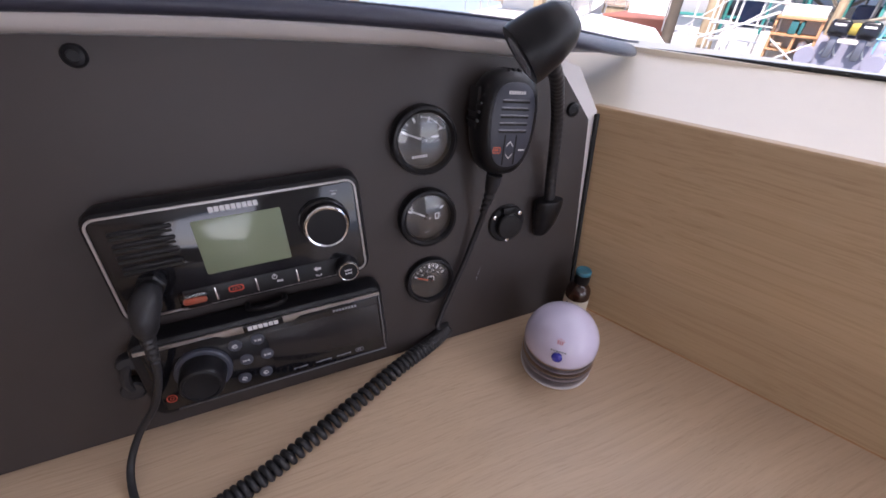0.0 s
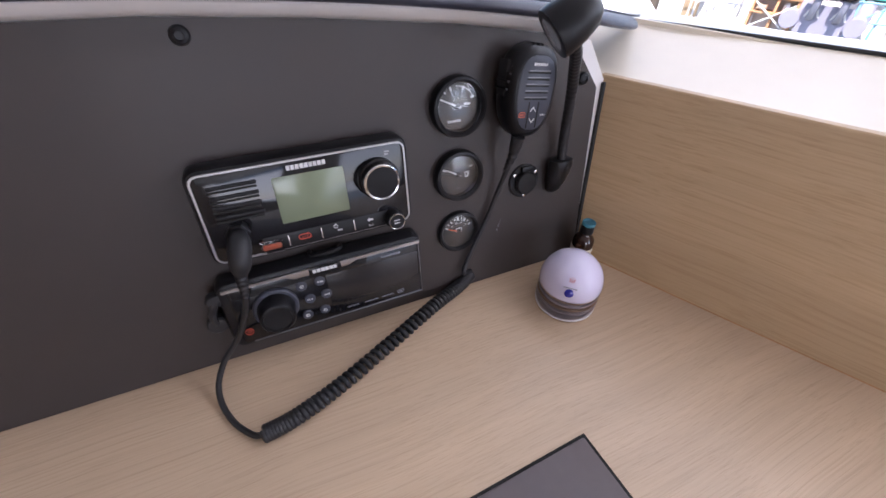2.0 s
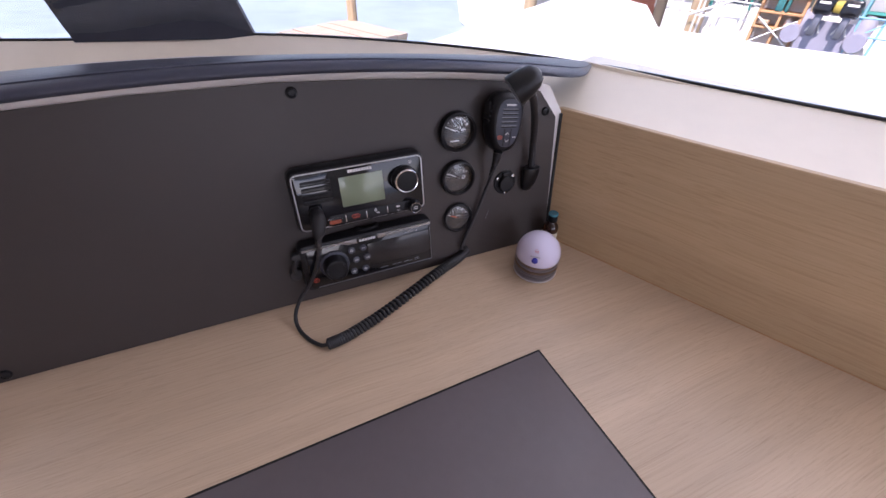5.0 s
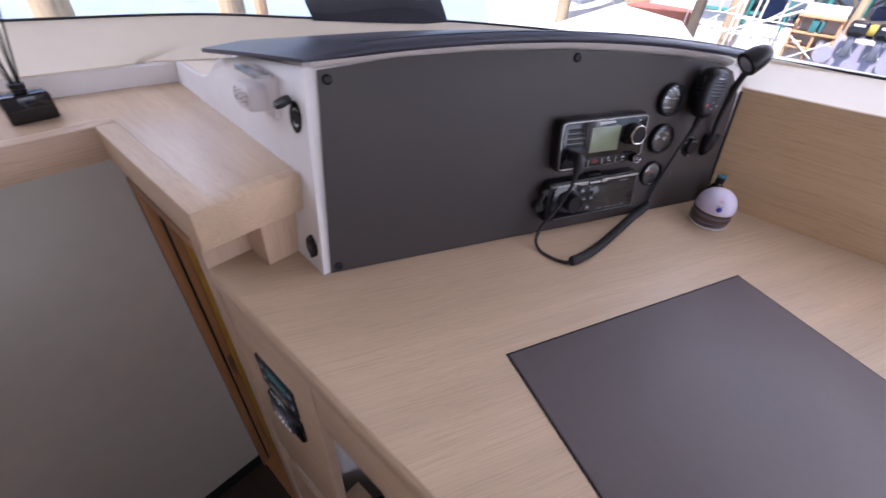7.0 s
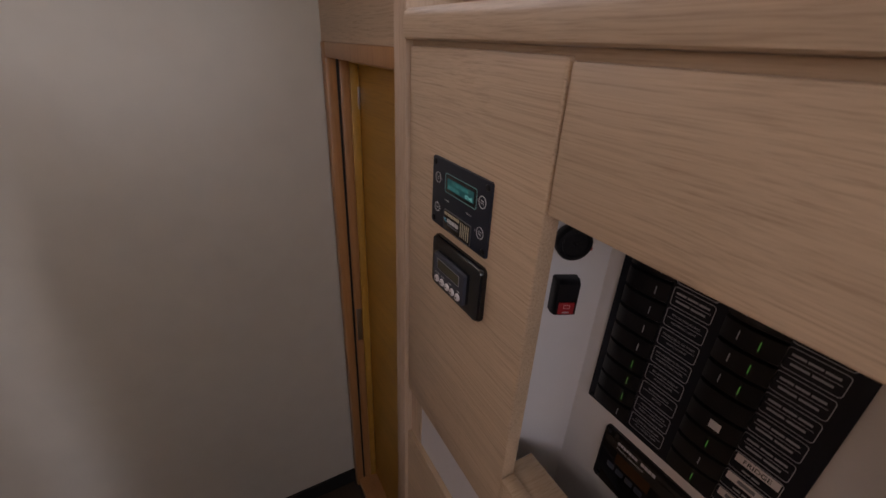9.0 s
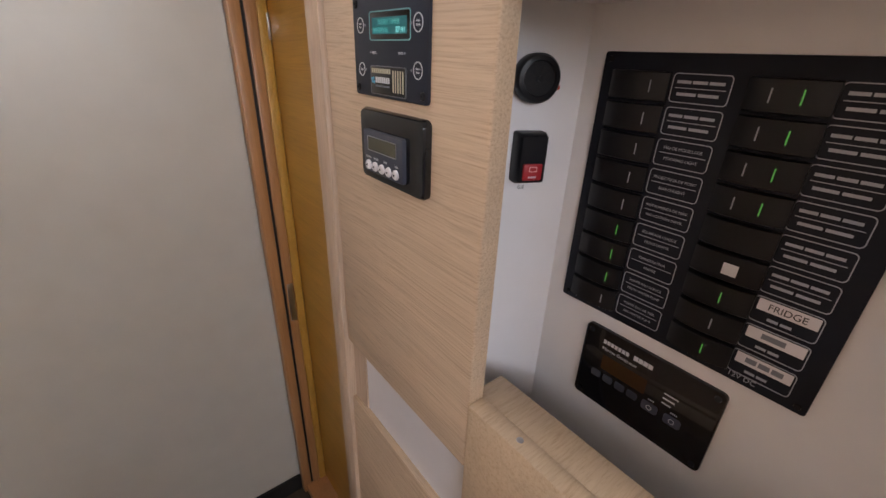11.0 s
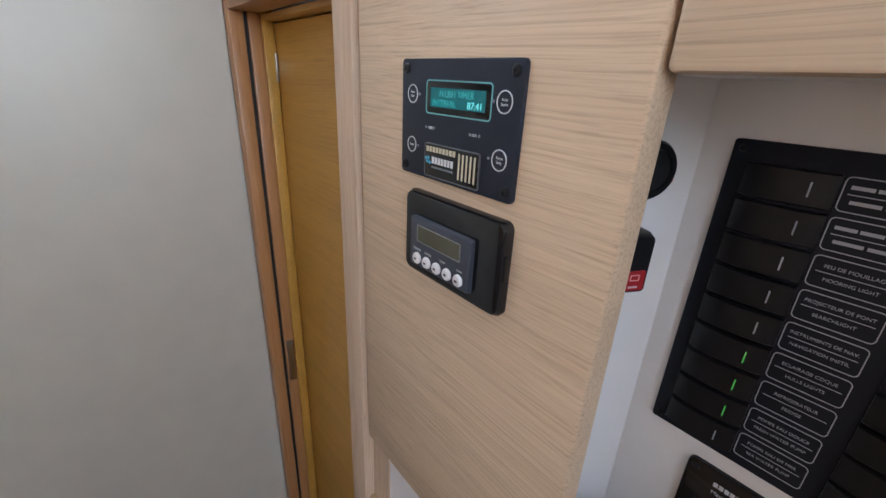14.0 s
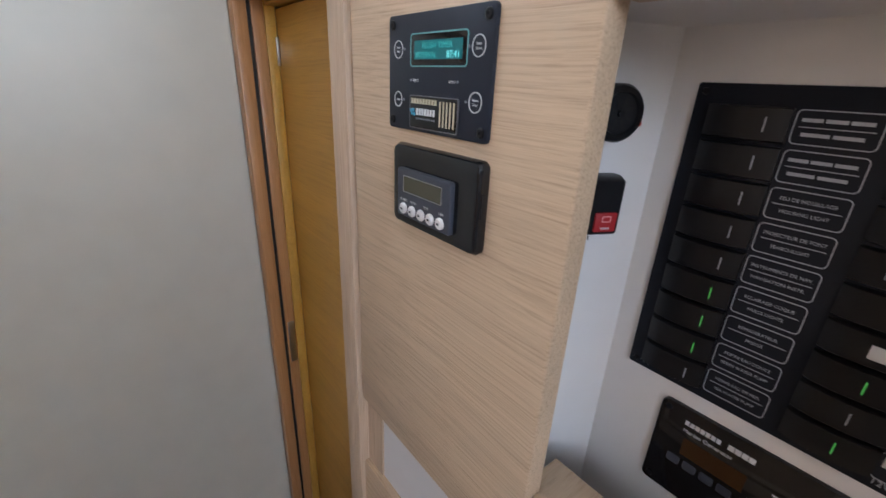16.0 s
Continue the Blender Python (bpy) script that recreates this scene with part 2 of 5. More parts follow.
def curve(points, n):
    """n points on a smooth curve through the given ones."""
    p = [Vector(q) for q in points]
    p = [2 * p[0] - p[1], *p, 2 * p[-1] - p[-2]]
    out = []
    for k in range(n):
        f = k / (n - 1) * (len(p) - 3)
        i = min(int(f), len(p) - 4)
        t = f - i
        a, b, c, d = p[i : i + 4]
        out.append(0.5 * (2 * b + (c - a) * t + (2 * a - 5 * b + 4 * c - d) * t * t + (3 * b - a - 3 * c + d) * t**3))
    return out


def mesh_of(name, bm, mat, smooth=35):
    bmesh.ops.recalc_face_normals(bm, faces=bm.faces[:])
    me = bpy.data.meshes.new(name)
    bm.to_mesh(me)
    bm.free()
    for f in me.polygons:
        f.use_smooth = True
    me.set_sharp_from_angle(angle=radians(smooth))
    me.materials.append(mat)
    return me


def part(name, bm, mat, parent, label="", smooth=35):
    ob = new(name, mesh_of(name, bm, mat, smooth))
    ob.parent = parent
    return tagged(ob, label)


def thing(name, m, label, category, group="", kind=""):
    ob = new(name)
    ob.empty_display_size = 0.02
    ob.matrix_world = m
    return tagged(ob, label, category, group, kind)


def solid(name, bm, mat, label="", category="", kind="structure", smooth=35):
    return tagged(new(name, mesh_of(name, bm, mat, smooth)), label, category, "", kind)


def poly(bm, pts, lift):
    """A prism from a flat outline, carried along a vector."""
    lift = Vector(lift)
    return rings(bm, [[Vector(p) for p in pts], [Vector(p) + lift for p in pts]])


def words(text, height, mat, parent, x, y, z, name="lettering", align="CENTER", turn=0.0, stretch=1.0):
    """Letters in the built-in font, as a thin mesh; y is their foot."""
    cu = bpy.data.curves.new(name, "FONT")
    cu.body, cu.size, cu.align_x, cu.extrude = text, height / 0.72, align, 0.00008
    tmp = new("lettering_curve", cu)
    me = bpy.data.meshes.new_from_object(tmp.evaluated_get(bpy.context.evaluated_depsgraph_get()))
    bpy.data.objects.remove(tmp)
    me.name = name
    me.materials.clear()
    me.materials.append(mat)
    ob = new(name, me)
    ob.parent = parent
    ob.matrix_local = pose(x, y, z, 0, 0, turn) @ Matrix.Diagonal((stretch, 1, 1, 1))
    return ob


def bars(mat, parent, x0, y0, w, h, z, n=1, name="marking", gap=0.25):
    """A run of n short bars in place of letters."""
    bm = bmesh.new()
    step = w / n
    for k in range(n):
        box(bm, x0 + k * step, x0 + k * step + step * (1 - (gap if n > 1 else 0)), y0, y0 + h, z, z + 0.00015)
    return part(name, bm, mat, parent)


def B():
    return bmesh.new()


# frames of reference: the console's leaning front, the cabinet front, the side of the niche
ALONG, OUT, LEAN = Vector((math.sin(radians(27)), math.cos(radians(27)), 0)), Vector((math.cos(radians(27)), -math.sin(radians(27)), 0)), radians(9.5)
UP = Vector((0, 0, math.cos(LEAN))) - OUT * math.sin(LEAN)
FACE = ALONG.cross(UP)
DASH = Matrix.Translation((0.068, 0.122, 1.0)) @ Matrix((ALONG, UP, FACE)).transposed().to_4x4()
FRONT = Matrix(((1, 0, 0, 0), (0, 0, -1, 0), (0, 1, 0, 0), (0, 0, 0, 1)))
SIDE = Matrix(((0.418, 0, 0.908, 0.1275), (0.908, 0, -0.418, 0.0267), (0, 1, 0, 0), (0, 0, 0, 1)))
BACKWALL = Matrix(((1, 0, 0, 0), (0, 0, -1, 0.122), (0, 1, 0, 0), (0, 0, 0, 1)))


def on(plane, x, y, z=0.0, turn=0.0):
    return plane @ pose(x, y, z, 0, 0, turn)


def dash(s, h, z=0.0):
    return DASH @ Vector((s, h, z))
# ---- the setting ----
solid("floor", box(B(), -1.3, 3.3, -2.3, 1.2, -0.53, -0.5), FLOOR_WOOD, "dark walnut cabin sole", "floor")
solid("saloon_floor", box(B(), 0.95, 3.3, -2.3, 1.2, 0.1, 0.13), FLOOR_WOOD, "dark walnut saloon floor", "floor")
bm = B()
box(bm, -1.4, 3.3, -2.3, 1.3, 1.98, 2.04)
solid("ceiling", bm, CEILING, "white padded ceiling", "ceiling")
bm = B()
box(bm, -0.62, -0.58, -2.2, 0.022, -0.5, 1.136), box(bm, -0.62, -0.5805, 0.0222, 0.2, 0.9585, 1.1355)
solid("wall_liner", bm, VINYL, "smooth beige lined wall beside the steps", "wall")
solid("baseboard", box(B(), -0.58, -0.572, -2.2, 0.022, -0.5, -0.44), SHADOW, "dark skirting at the foot of the wall", "baseboard")
# unseen wall; the opening at y -1.97 to -0.73 is cut for the fill lamp
bm = B()
box(bm, 3.2, 3.26, -2.3, -1.97, -0.5, 2.0), box(bm, 3.2, 3.26, -0.73, 0.1, -0.5, 2.0), box(bm, 3.2, 3.26, -1.97, -0.73, -0.5, 1.05), box(bm, 3.2, 3.26, 1.0, 1.2, -0.5, 2.0), box(bm, 3.2, 3.26, 0.1, 1.0, -0.5, 0.13)
solid("wall_aft", bm, CEILING, "plain white unseen aft wall, opened for the door and for an added fill light", "wall")
# unseen closing wall, given oak instead of white to reduce bounce
solid("wall_south", box(B(), -1.3, 3.26, -2.3, -2.2, -0.53, 2.0), OAK_Z, "unseen wall closing the cabin, oak-coloured to cut bounced light", "wall")
bm = B()
box(bm, 0.36, 3.26, 1.10, 1.16, -0.5, 1.262), box(bm, 2.4, 3.26, 1.10, 1.16, 1.262, 2.0)
solid("wall_north", bm, CREAM, "cream side wall below the window", "wall")
# line of the window foot, from the front round to the side
SILL = [(-0.80, -2.2, 1.285), (-0.72, -0.45, 1.28), (-0.69, -0.04, 1.268), (-0.60, 0.28, 1.266), (-0.435, 0.488, 1.265), (-0.248, 0.766, 1.262), (0.05, 0.985, 1.258), (0.36, 1.10, 1.257), (0.7, 1.103, 1.266), (1.5, 1.105, 1.285), (2.4, 1.105, 1.29)]
INNER = [(-0.66, -2.2, 1.200), (-0.61, -0.45, 1.200), (-0.592, -0.25, 1.200), (-0.545, 0.08, 1.200), (-0.528, 0.173, 1.200), (-0.30, 0.50, 1.21), (0.05, 0.80, 1.215), (0.36, 0.925, 1.215), (0.7, 0.928, 1.230), (1.5, 0.928, 1.245), (2.4, 0.928, 1.25)]
sill, inner = curve(SILL, 61), curve(INNER, 61)
bm = B()
loops = []
for a, b in zip(inner, sill):
    mid = a.lerp(b, 0.5) - Vector((0, 0, 0.006))
    low = Vector((0, 0, 0.05))
    loops.append([a, mid, b, b - low, a - Vector((0, 0, 0.0025))])
rings(bm, loops)
poly(bm, [(-0.530, 0.200, 1.188), (-0.02, 0.168, 1.188), (0.05, 0.79, 1.188), (-0.30, 0.49, 1.188)], (0, 0, 0.010))
solid("dash_ledge", bm, CREAM, "cream moulded ledge below the windows", "ledge")
bm = B()
tube(bm, [p + Vector((0, 0, 0.002)) for p in sill], 0.0027, 6)
solid("window_seal", bm, SEAL_AND_GAP, "thin black rubber seal along the window foot", "seal")
bm = B()
for k, p in enumerate(sill):
    run = sill[min(k + 1, len(sill) - 1)] - sill[max(k - 1, 0)]
    out = Vector((-run.y, run.x, 0)).normalized() * 0.006
    pane = [p + Vector((0, 0, 0.004)), p + Vector((0, 0, 0.72)), p + out + Vector((0, 0, 0.72)), p + out + Vector((0, 0, 0.004))]
    loops = [pane] if k == 0 else loops + [pane]
rings(bm, loops)
win = solid("window_1", bm, GLASS, "curved clear saloon window", "window")
win.visible_shadow = False
bm = B()
loops = []
for p in sill:
    q = Vector((p.x, p.y, 1.96))
    loops.append([q + Vector((0.02, -0.02, 0.03)), q + Vector((-0.03, 0.03, 0.03)), q + Vector((-0.03, 0.03, -0.02)), q + Vector((0.02, -0.02, -0.02))])
rings(bm, loops)
solid("window_header", bm, CEILING, "white header above the windows", "trim")
# dark window pillar
bm = B()
low = [Vector((-0.43, 0.485, 1.262)), Vector((-0.245, 0.765, 1.256)), Vector((-0.275, 0.785, 1.256)), Vector((-0.46, 0.505, 1.262))]
rings(bm, [[p + Vector((-0.50, -0.10, 1)) * 0.72 * k / 4 for p in low] for k in range(5)])
solid("window_pillar", bm, PILLAR, "dark navy leaning window pillar", "pillar")
# riser behind the shelf
bm = B()
foot = [(-0.665, -2.2), (-0.615, -0.45), (-0.597, -0.25), (-0.550, 0.08), (-0.532, 0.168), (-0.522, 0.222)]
rings(bm, [[(x, y, 1.138), (x - 0.02, y, 1.138), (x - 0.02, y, 1.1965), (x, y, 1.1965), (x + 0.003, y, 1.193)] for x, y in foot])
solid("shelf_riser", bm, GELCOAT, "white moulded riser behind the shelf", "trim")
# unseen screen, added to keep aft light off the lower wall
solid("unseen_light_screen", box(B(), -0.25, 0.95, -0.66, -0.62, -0.5, 0.95, 0.004), OAK_Z, "unseen oak screen added to shade the lower wall by the steps", "partition")
# unseen board, added so saloon light stays out of the low stairwell
solid("unseen_low_light_stop", box(B(), 0.95, 0.97, -2.2, 0.0, -0.5, 0.1), OAK_Z, "unseen oak board added below the saloon floor to stop low light", "riser")
# ---- desk, console and cabinet ----
top = thing("worktop", Matrix.Identity(4), "light oak veneer chart table worktop", "worktop")
part("board", box(B(), -0.076, 1.5, 0.0005, 0.886, 0.968, 0.9998), OAK_D, top)
bm = B()
edge = [(0.0003, 0.968), (-0.004, 0.968), (-0.0065, 0.970), (-0.007, 0.974), (-0.007, 0.990), (-0.0055, 0.996), (-0.001, 1.0), (0.0003, 1.0)]
rings(bm, [[(x, y, z) for y, z in edge] for x in (-0.076, 0.4, 1.0, 1.5)])
part("edge_lipping", bm, OAK_X, top, "rounded solid oak lipping")
part("back_groove", box(B(), 0.40, 1.5, 0.8846, 0.8862, 0.9999, 1.0003), CHERRY, top, "dark joint along the upright board")
M = Matrix.Translation((0.381, 0.2025, 1.0)) @ pose(0, 0, 0, 0, 0, -24.8)
mat = thing("desk_mat", M, "taupe leather writing mat let into the oak worktop", "desk mat")
part("groove", box(B(), -0.003, 0.423, -0.003, 0.477, -0.002, 0.0006), SHADOW, mat)
part("pad", box(B(), 0.0, 0.42, 0.0, 0.474, -0.001, 0.0022, 0.0015), MAT_GREY, mat)
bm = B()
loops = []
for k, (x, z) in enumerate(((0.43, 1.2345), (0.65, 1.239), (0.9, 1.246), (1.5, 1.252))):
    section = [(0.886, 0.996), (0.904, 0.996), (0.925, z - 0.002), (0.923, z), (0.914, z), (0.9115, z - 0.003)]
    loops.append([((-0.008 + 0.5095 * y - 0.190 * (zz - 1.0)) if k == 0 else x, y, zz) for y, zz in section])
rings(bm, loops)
tagged(new("fiddle_board", mesh_of("fiddle_board", bm, OAK_WARM_BOUNCE)), "upright light oak board along the back of the worktop", "board")

TOP = [(0.034, 0.3105), (0.144, 0.322), (0.274, 0.3255), (0.424, 0.3235), (0.539, 0.316), (0.67, 0.304), (0.774, 0.289), (0.815, 0.272), (0.849, 0.228)]
console = thing("instrument_console", DASH.copy(), "white moulded console with a charcoal front panel", "console")
bm = B()
front = [(0.0, 0.0), (0.853, 0.0), (0.862, 0.235), (0.835, 0.278), *[(s, h + 0.012) for s, h in reversed(TOP[:-2])], (0.018, 0.322)]
back_dir = DASH.to_3x3().inverted() @ Vector((-0.34, 0.05, -0.055))
loop0 = [Vector((s, h, -0.004)) for s, h in front]
rings(bm, [[p + back_dir for p in loop0], loop0])
part("body", bm, GELCOAT, console, "white gelcoat moulding")
bm = B()
plate = [(0.010, 0.001), (0.850, 0.001), *reversed(TOP)]
rings(bm, [[(s, h, -0.003) for s, h in plate], [(s, h, 0.0) for s, h in plate]])
part("front_panel", bm, PANEL_GREY, console, "charcoal laminate panel")

# black strip paints the shadow gap between console and upright board
poly(bm := B(), [(0.8505, 0.001, -0.0035), (0.8540, 0.001, -0.0035), (0.8625, 0.232, -0.0035), (0.8590, 0.232, -0.0035)], (0, 0, 0.004))
part("gap_shade_strip", bm, SEAL_AND_GAP, console, "black strip drawn as the shade in the gap beside the board")
bm = B()
rings(bm, [[(s, h + 0.0006, -0.003), (s, h + 0.0006, 0.001), (s, h + 0.0040, 0.011), (s, h + 0.0100, 0.017), (s, h + 0.0125, 0.016), (s, h + 0.0125, -0.003)] for s, h in ((0.026, 0.3125), *TOP[1:-2], (0.79, 0.282))])
part("lip", bm, GELCOAT, console, "white lip along the top of the panel")

# padded cover
bm = B()
frontc = curve([dash(0.018, 0.323, 0.022), dash(0.144, 0.334, 0.026), dash(0.30, 0.339, 0.028), dash(0.46, 0.336, 0.028), dash(0.62, 0.324, 0.026), dash(0.78, 0.304, 0.02), dash(0.9, 0.285, -0.01), Vector((0.386, 1.095, 1.258))], 40)
backc = curve([Vector((-0.275, 0.158, 1.272)), Vector((-0.20, 0.28, 1.28)), Vector((-0.08, 0.45, 1.29)), Vector((0.08, 0.66, 1.29)), Vector((0.24, 0.88, 1.28)), Vector((0.36, 1.05, 1.266)), Vector((0.380, 1.105, 1.258))], 40)
loops = []
for k, (a, b) in enumerate(zip(frontc, backc)):
    w = (a - b).normalized()
    t = min(0.011, 0.3 * (a - b).length + 0.002) * (1 - 0.85 * max(0, k - 29) / 10) * min(1.0, 0.3 + 0.22 * k)
    z = Vector((0, 0, t))
    loops.append([b - z, b + 0 * z, b + z, a.lerp(b, 0.66) + z * 1.35, a.lerp(b, 0.33) + z * 1.35, a + z * 0.9 - w * 0.006, a + w * 0.002 + z * 0.3, a + w * 0.002 - z * 0.05, a - z * 0.3 - w * 0.004, a.lerp(b, 0.3) - z * 0.3])
rings(bm, loops)
pad = thing("dash_pad", Matrix.Translation((0.05, 0.5, 1.3)), "padded navy leatherette cover on the console", "dash pad")
ob = part("cover", bm, PAD, pad, smooth=60)
ob.matrix_parent_inverse = pad.matrix_world.inverted()
tube(bm := B(), [a.lerp(b, 0.10) + Vector((0, 0, min(0.011, 0.3 * (a - b).length + 0.002) * 1.08)) for a, b in zip(frontc[4:-3], backc[4:-3])], 0.0012, 6)
ob = part("seam", bm, PAD, pad, "raised stitched seam")
ob.matrix_parent_inverse = pad.matrix_world.inverted()
bm = B()
run = [a.lerp(b, 0.10) + Vector((0, 0, min(0.011, 0.3 * (a - b).length + 0.002) * 1.08 + 0.0009)) for a, b in zip(frontc[4:-3], backc[4:-3])]
for a, b in zip(run, run[1:]):
    for k in range(4):
        p, q = a.lerp(b, k / 4), a.lerp(b, k / 4 + 0.13)
        tube(bm, [p, p.lerp(q, 0.5), q], 0.0004, 4)
ob = part("stitching", bm, GREY_INK, pad, "pale thread stitches")
ob.matrix_parent_inverse = pad.matrix_world.inverted()
# ---- cabinet below the worktop, shelf, door ----
cab = thing("chart_table_cabinet", Matrix.Identity(4), "light oak cabinet with a recessed white electrics niche", "cabinet")
bm = B()
box(bm, -0.112, -0.0765, -0.004, 0.14, -0.5, 1.0938, 0.002)
part("end_post", bm, OAK_Z, cab)
part("recess_rail", box(B(), -0.076, 1.45, 0.006, 0.03, 0.955, 0.9675), OAK_X, cab)
bm = B()
slab(bm, 0.261, 0.540, 0.004, -0.018, 0.0, 0.003, 0.0585, 0.692)
door = part("door", bm, OAK_X, cab, "oak veneer door carrying two control panels")
door.matrix_local = FRONT
bm = B()
slab(bm, 0.2225, 0.115, 0.003, -0.018, 0.0, 0.0025, 0.30275, 0.9015)
part("drawer_front", bm, OAK_X, cab).matrix_local = FRONT
bm = B()
slab(bm, 0.5515, 0.115, 0.003, -0.018, 0.0, 0.0025, 0.6909, 0.9015)
part("drawer_front", bm, OAK_X, cab).matrix_local = FRONT
poly(bm := B(), [(0.1137, 0.0185, 0.30), (0.1237, 0.0185, 0.30), (0.1713, 0.1218, 0.30), (0.1613, 0.1218, 0.30)], (0, 0, 0.66))
part("side_lining", bm, GELCOAT, cab, "white niche side")
part("back_lining", box(B(), 0.154, 0.46, 0.122, 0.134, 0.30, 0.96), GELCOAT, cab, "white niche back")
part("top_lining", box(B(), 0.110, 0.46, 0.019, 0.1218, 0.846, 0.852), GELCOAT, cab)
part("side_lining", box(B(), 0.46, 0.47, 0.0, 0.14, 0.30, 0.843), OAK_Z, cab)
part("sill", box(B(), 0.1895, 0.4598, -0.001, 0.018, 0.30, 0.510, 0.0015), PINE, cab, "pale pine lipping below the niche")
part("sill_board", box(B(), 0.176, 0.4598, 0.0185, 0.057, 0.484, 0.5065, 0.0015), PINE, cab, "raw pine ledge inside the niche")
part("sill_screw", lathe(B(), [(0.0032, 0), (0.0032, 0.0004), (0.0022, 0.0005)], 12), SATIN, cab).matrix_local = pose(0.245, 0.009, 0.510)
part("post_return", box(B(), -0.0763, -0.040, 0.010, 0.03, -0.5, 0.44), OAK_Z, cab)
part("white_rail", box(B(), -0.0398, 0.193, 0.0125, 0.03, 0.30, 0.44), WHITE_PLASTIC, cab, "white strip under the door")
part("lower_panel", box(B(), -0.082, 0.193, 0.003, 0.018, -0.5, 0.306, 0.002), OAK_X, cab)
part("lower_panel", box(B(), 0.194, 1.45, 0.003, 0.018, -0.5, 0.30, 0.002), OAK_X, cab)
part("lower_panel", box(B(), 0.4702, 1.45, 0.0, 0.018, 0.302, 0.842, 0.002), OAK_X, cab)
part("back", box(B(), -0.08, 1.45, 0.30, 0.32, -0.5, 0.967), OAK_X, cab)

shelf = thing("corner_shelf", Matrix.Identity(4), "L-shaped pale oak shelf above the door", "shelf")
bm = B()
box(bm, -0.335, -0.0165, 0.014, 0.172, 1.136, 1.1545)
box(bm, -0.60, -0.3945, -2.19, 0.188, 1.136, 1.1545)
part("top_board", bm, OAK_SHELF, shelf)
poly(bm := B(), [(-0.3633, -0.020, 1.094), (0.0085, -0.020, 1.094), (0.0085, 0.142, 1.094), (-0.016, 0.142, 1.094), (-0.016, 0.0138, 1.094), (-0.3633, 0.0138, 1.094)], (0, 0, 0.063))
bmesh.ops.bevel(bm, geom=bm.edges[:], offset=0.0016, segments=2, affect="EDGES", profile=0.5)
part("edging", bm, OAK_X, shelf, "deep oak edging round the shelf end")
part("edging", box(B(), -0.394, -0.3635, -2.19, 0.0138, 1.094, 1.157, 0.003), OAK_Y, shelf)
part("top_board", box(B(), -0.3943, -0.3352, 0.0142, 0.172, 1.136, 1.1545), OAK_SHELF, shelf)
part("bracket", box(B(), -0.083, -0.015, 0.072, 0.138, 1.0, 1.0938, 0.0015), OAK_Z, shelf, "oak block between shelf and worktop")
part("underside", box(B(), -0.575, -0.02, 0.0142, 0.15, 1.096, 1.10), OAK_X, shelf)

door = thing("door_1", Matrix.Translation((-0.33, 0.05, -0.5)), "closed amber-stained cabin door in a cherry frame", "door", "", "structure")
MI = door.matrix_world.inverted()


def in_door(name, bm, mat, label=""):
    ob = part(name, bm, mat, door, label)
    ob.matrix_parent_inverse = MI
    return ob


in_door("jamb", box(B(), -0.578, -0.548, 0.022, 0.046, -0.5, 0.958, 0.003), CHERRY)
# black strip fills the dark gap between jamb and stop
in_door("seal", box(B(), -0.580, -0.551, 0.0462, 0.052, -0.5, 0.95), SEAL_AND_GAP)
in_door("stop", box(B(), -0.580, -0.547, 0.0522, 0.074, -0.5, 0.94, 0.003), CHERRY)
in_door("reveal", box(B(), -0.580, -0.545, 0.0742, 0.094, -0.5, 0.94, 0.002), AMBER)
in_door("head_rebate", box(B(), -0.5448, -0.10, 0.0742, 0.14, 0.918, 0.927, 0.002), AMBER)
in_door("head", box(B(), -0.5478, -0.1132, 0.022, 0.074, 0.928, 0.958, 0.003), CHERRY)
in_door("leaf", box(B(), -0.549, -0.10, 0.0945, 0.127, -0.49, 0.915, 0.002), AMBER)
in_door("hinge", box(B(), -0.5447, -0.5405, 0.0895, 0.0943, 0.82, 0.868, 0.0006), SATIN, "small satin steel hinge")
in_door("lock_plate", box(B(), -0.5470, -0.5452, 0.056, 0.071, 0.16, 0.27, 0.0006), SATIN, "satin steel strike plate")
in_door("lintel_panel", box(B(), -0.580, -0.1132, 0.026, 0.05, 0.9582, 1.0955), OAK_X)
in_door("threshold", box(B(), -0.58, -0.10, 0.03, 0.20, -0.499, -0.47, 0.003), CHERRY)
solid("wall_behind_door", box(B(), -0.62, -0.08, 0.20, 0.24, -0.5, 1.0), CHERRY, "dark stained wall behind the door", "wall")
bm = B()
box(bm, -1.35, -0.62, -2.3, 1.3, -0.5, 1.0)
solid("hull_side", bm, CEILING, "plain hull side behind the lining", "wall")

# console flank behind the shelf
XW, YW = Vector((0.997, -0.077, 0)), Vector((0.009, 0.116, 0.993))
FLANK = Matrix.Translation((-0.009, 0.0112, 0.007)) @ Matrix((XW, YW, XW.cross(YW))).transposed().to_4x4()
bm = B()
flank = [(-0.532, 1.0), (0.0675, 1.0), (0.0245, 1.3135), (-0.14, 1.290), (-0.26, 1.262), (-0.295, 1.245), (-0.325, 1.222), (-0.36, 1.206), (-0.41, 1.200), (-0.532, 1.198)]
rings(bm, [[(x, z, -0.03) for x, z in flank], [(x, z, 0.0) for x, z in flank], [(x * 0.998 - 0.0005, z - 0.0015 * (z > 1.1), 0.001) for x, z in flank]])
ob = part("flank", bm, GELCOAT, console, "white gelcoat flank")
ob.matrix_local = console.matrix_world.inverted() @ FLANK
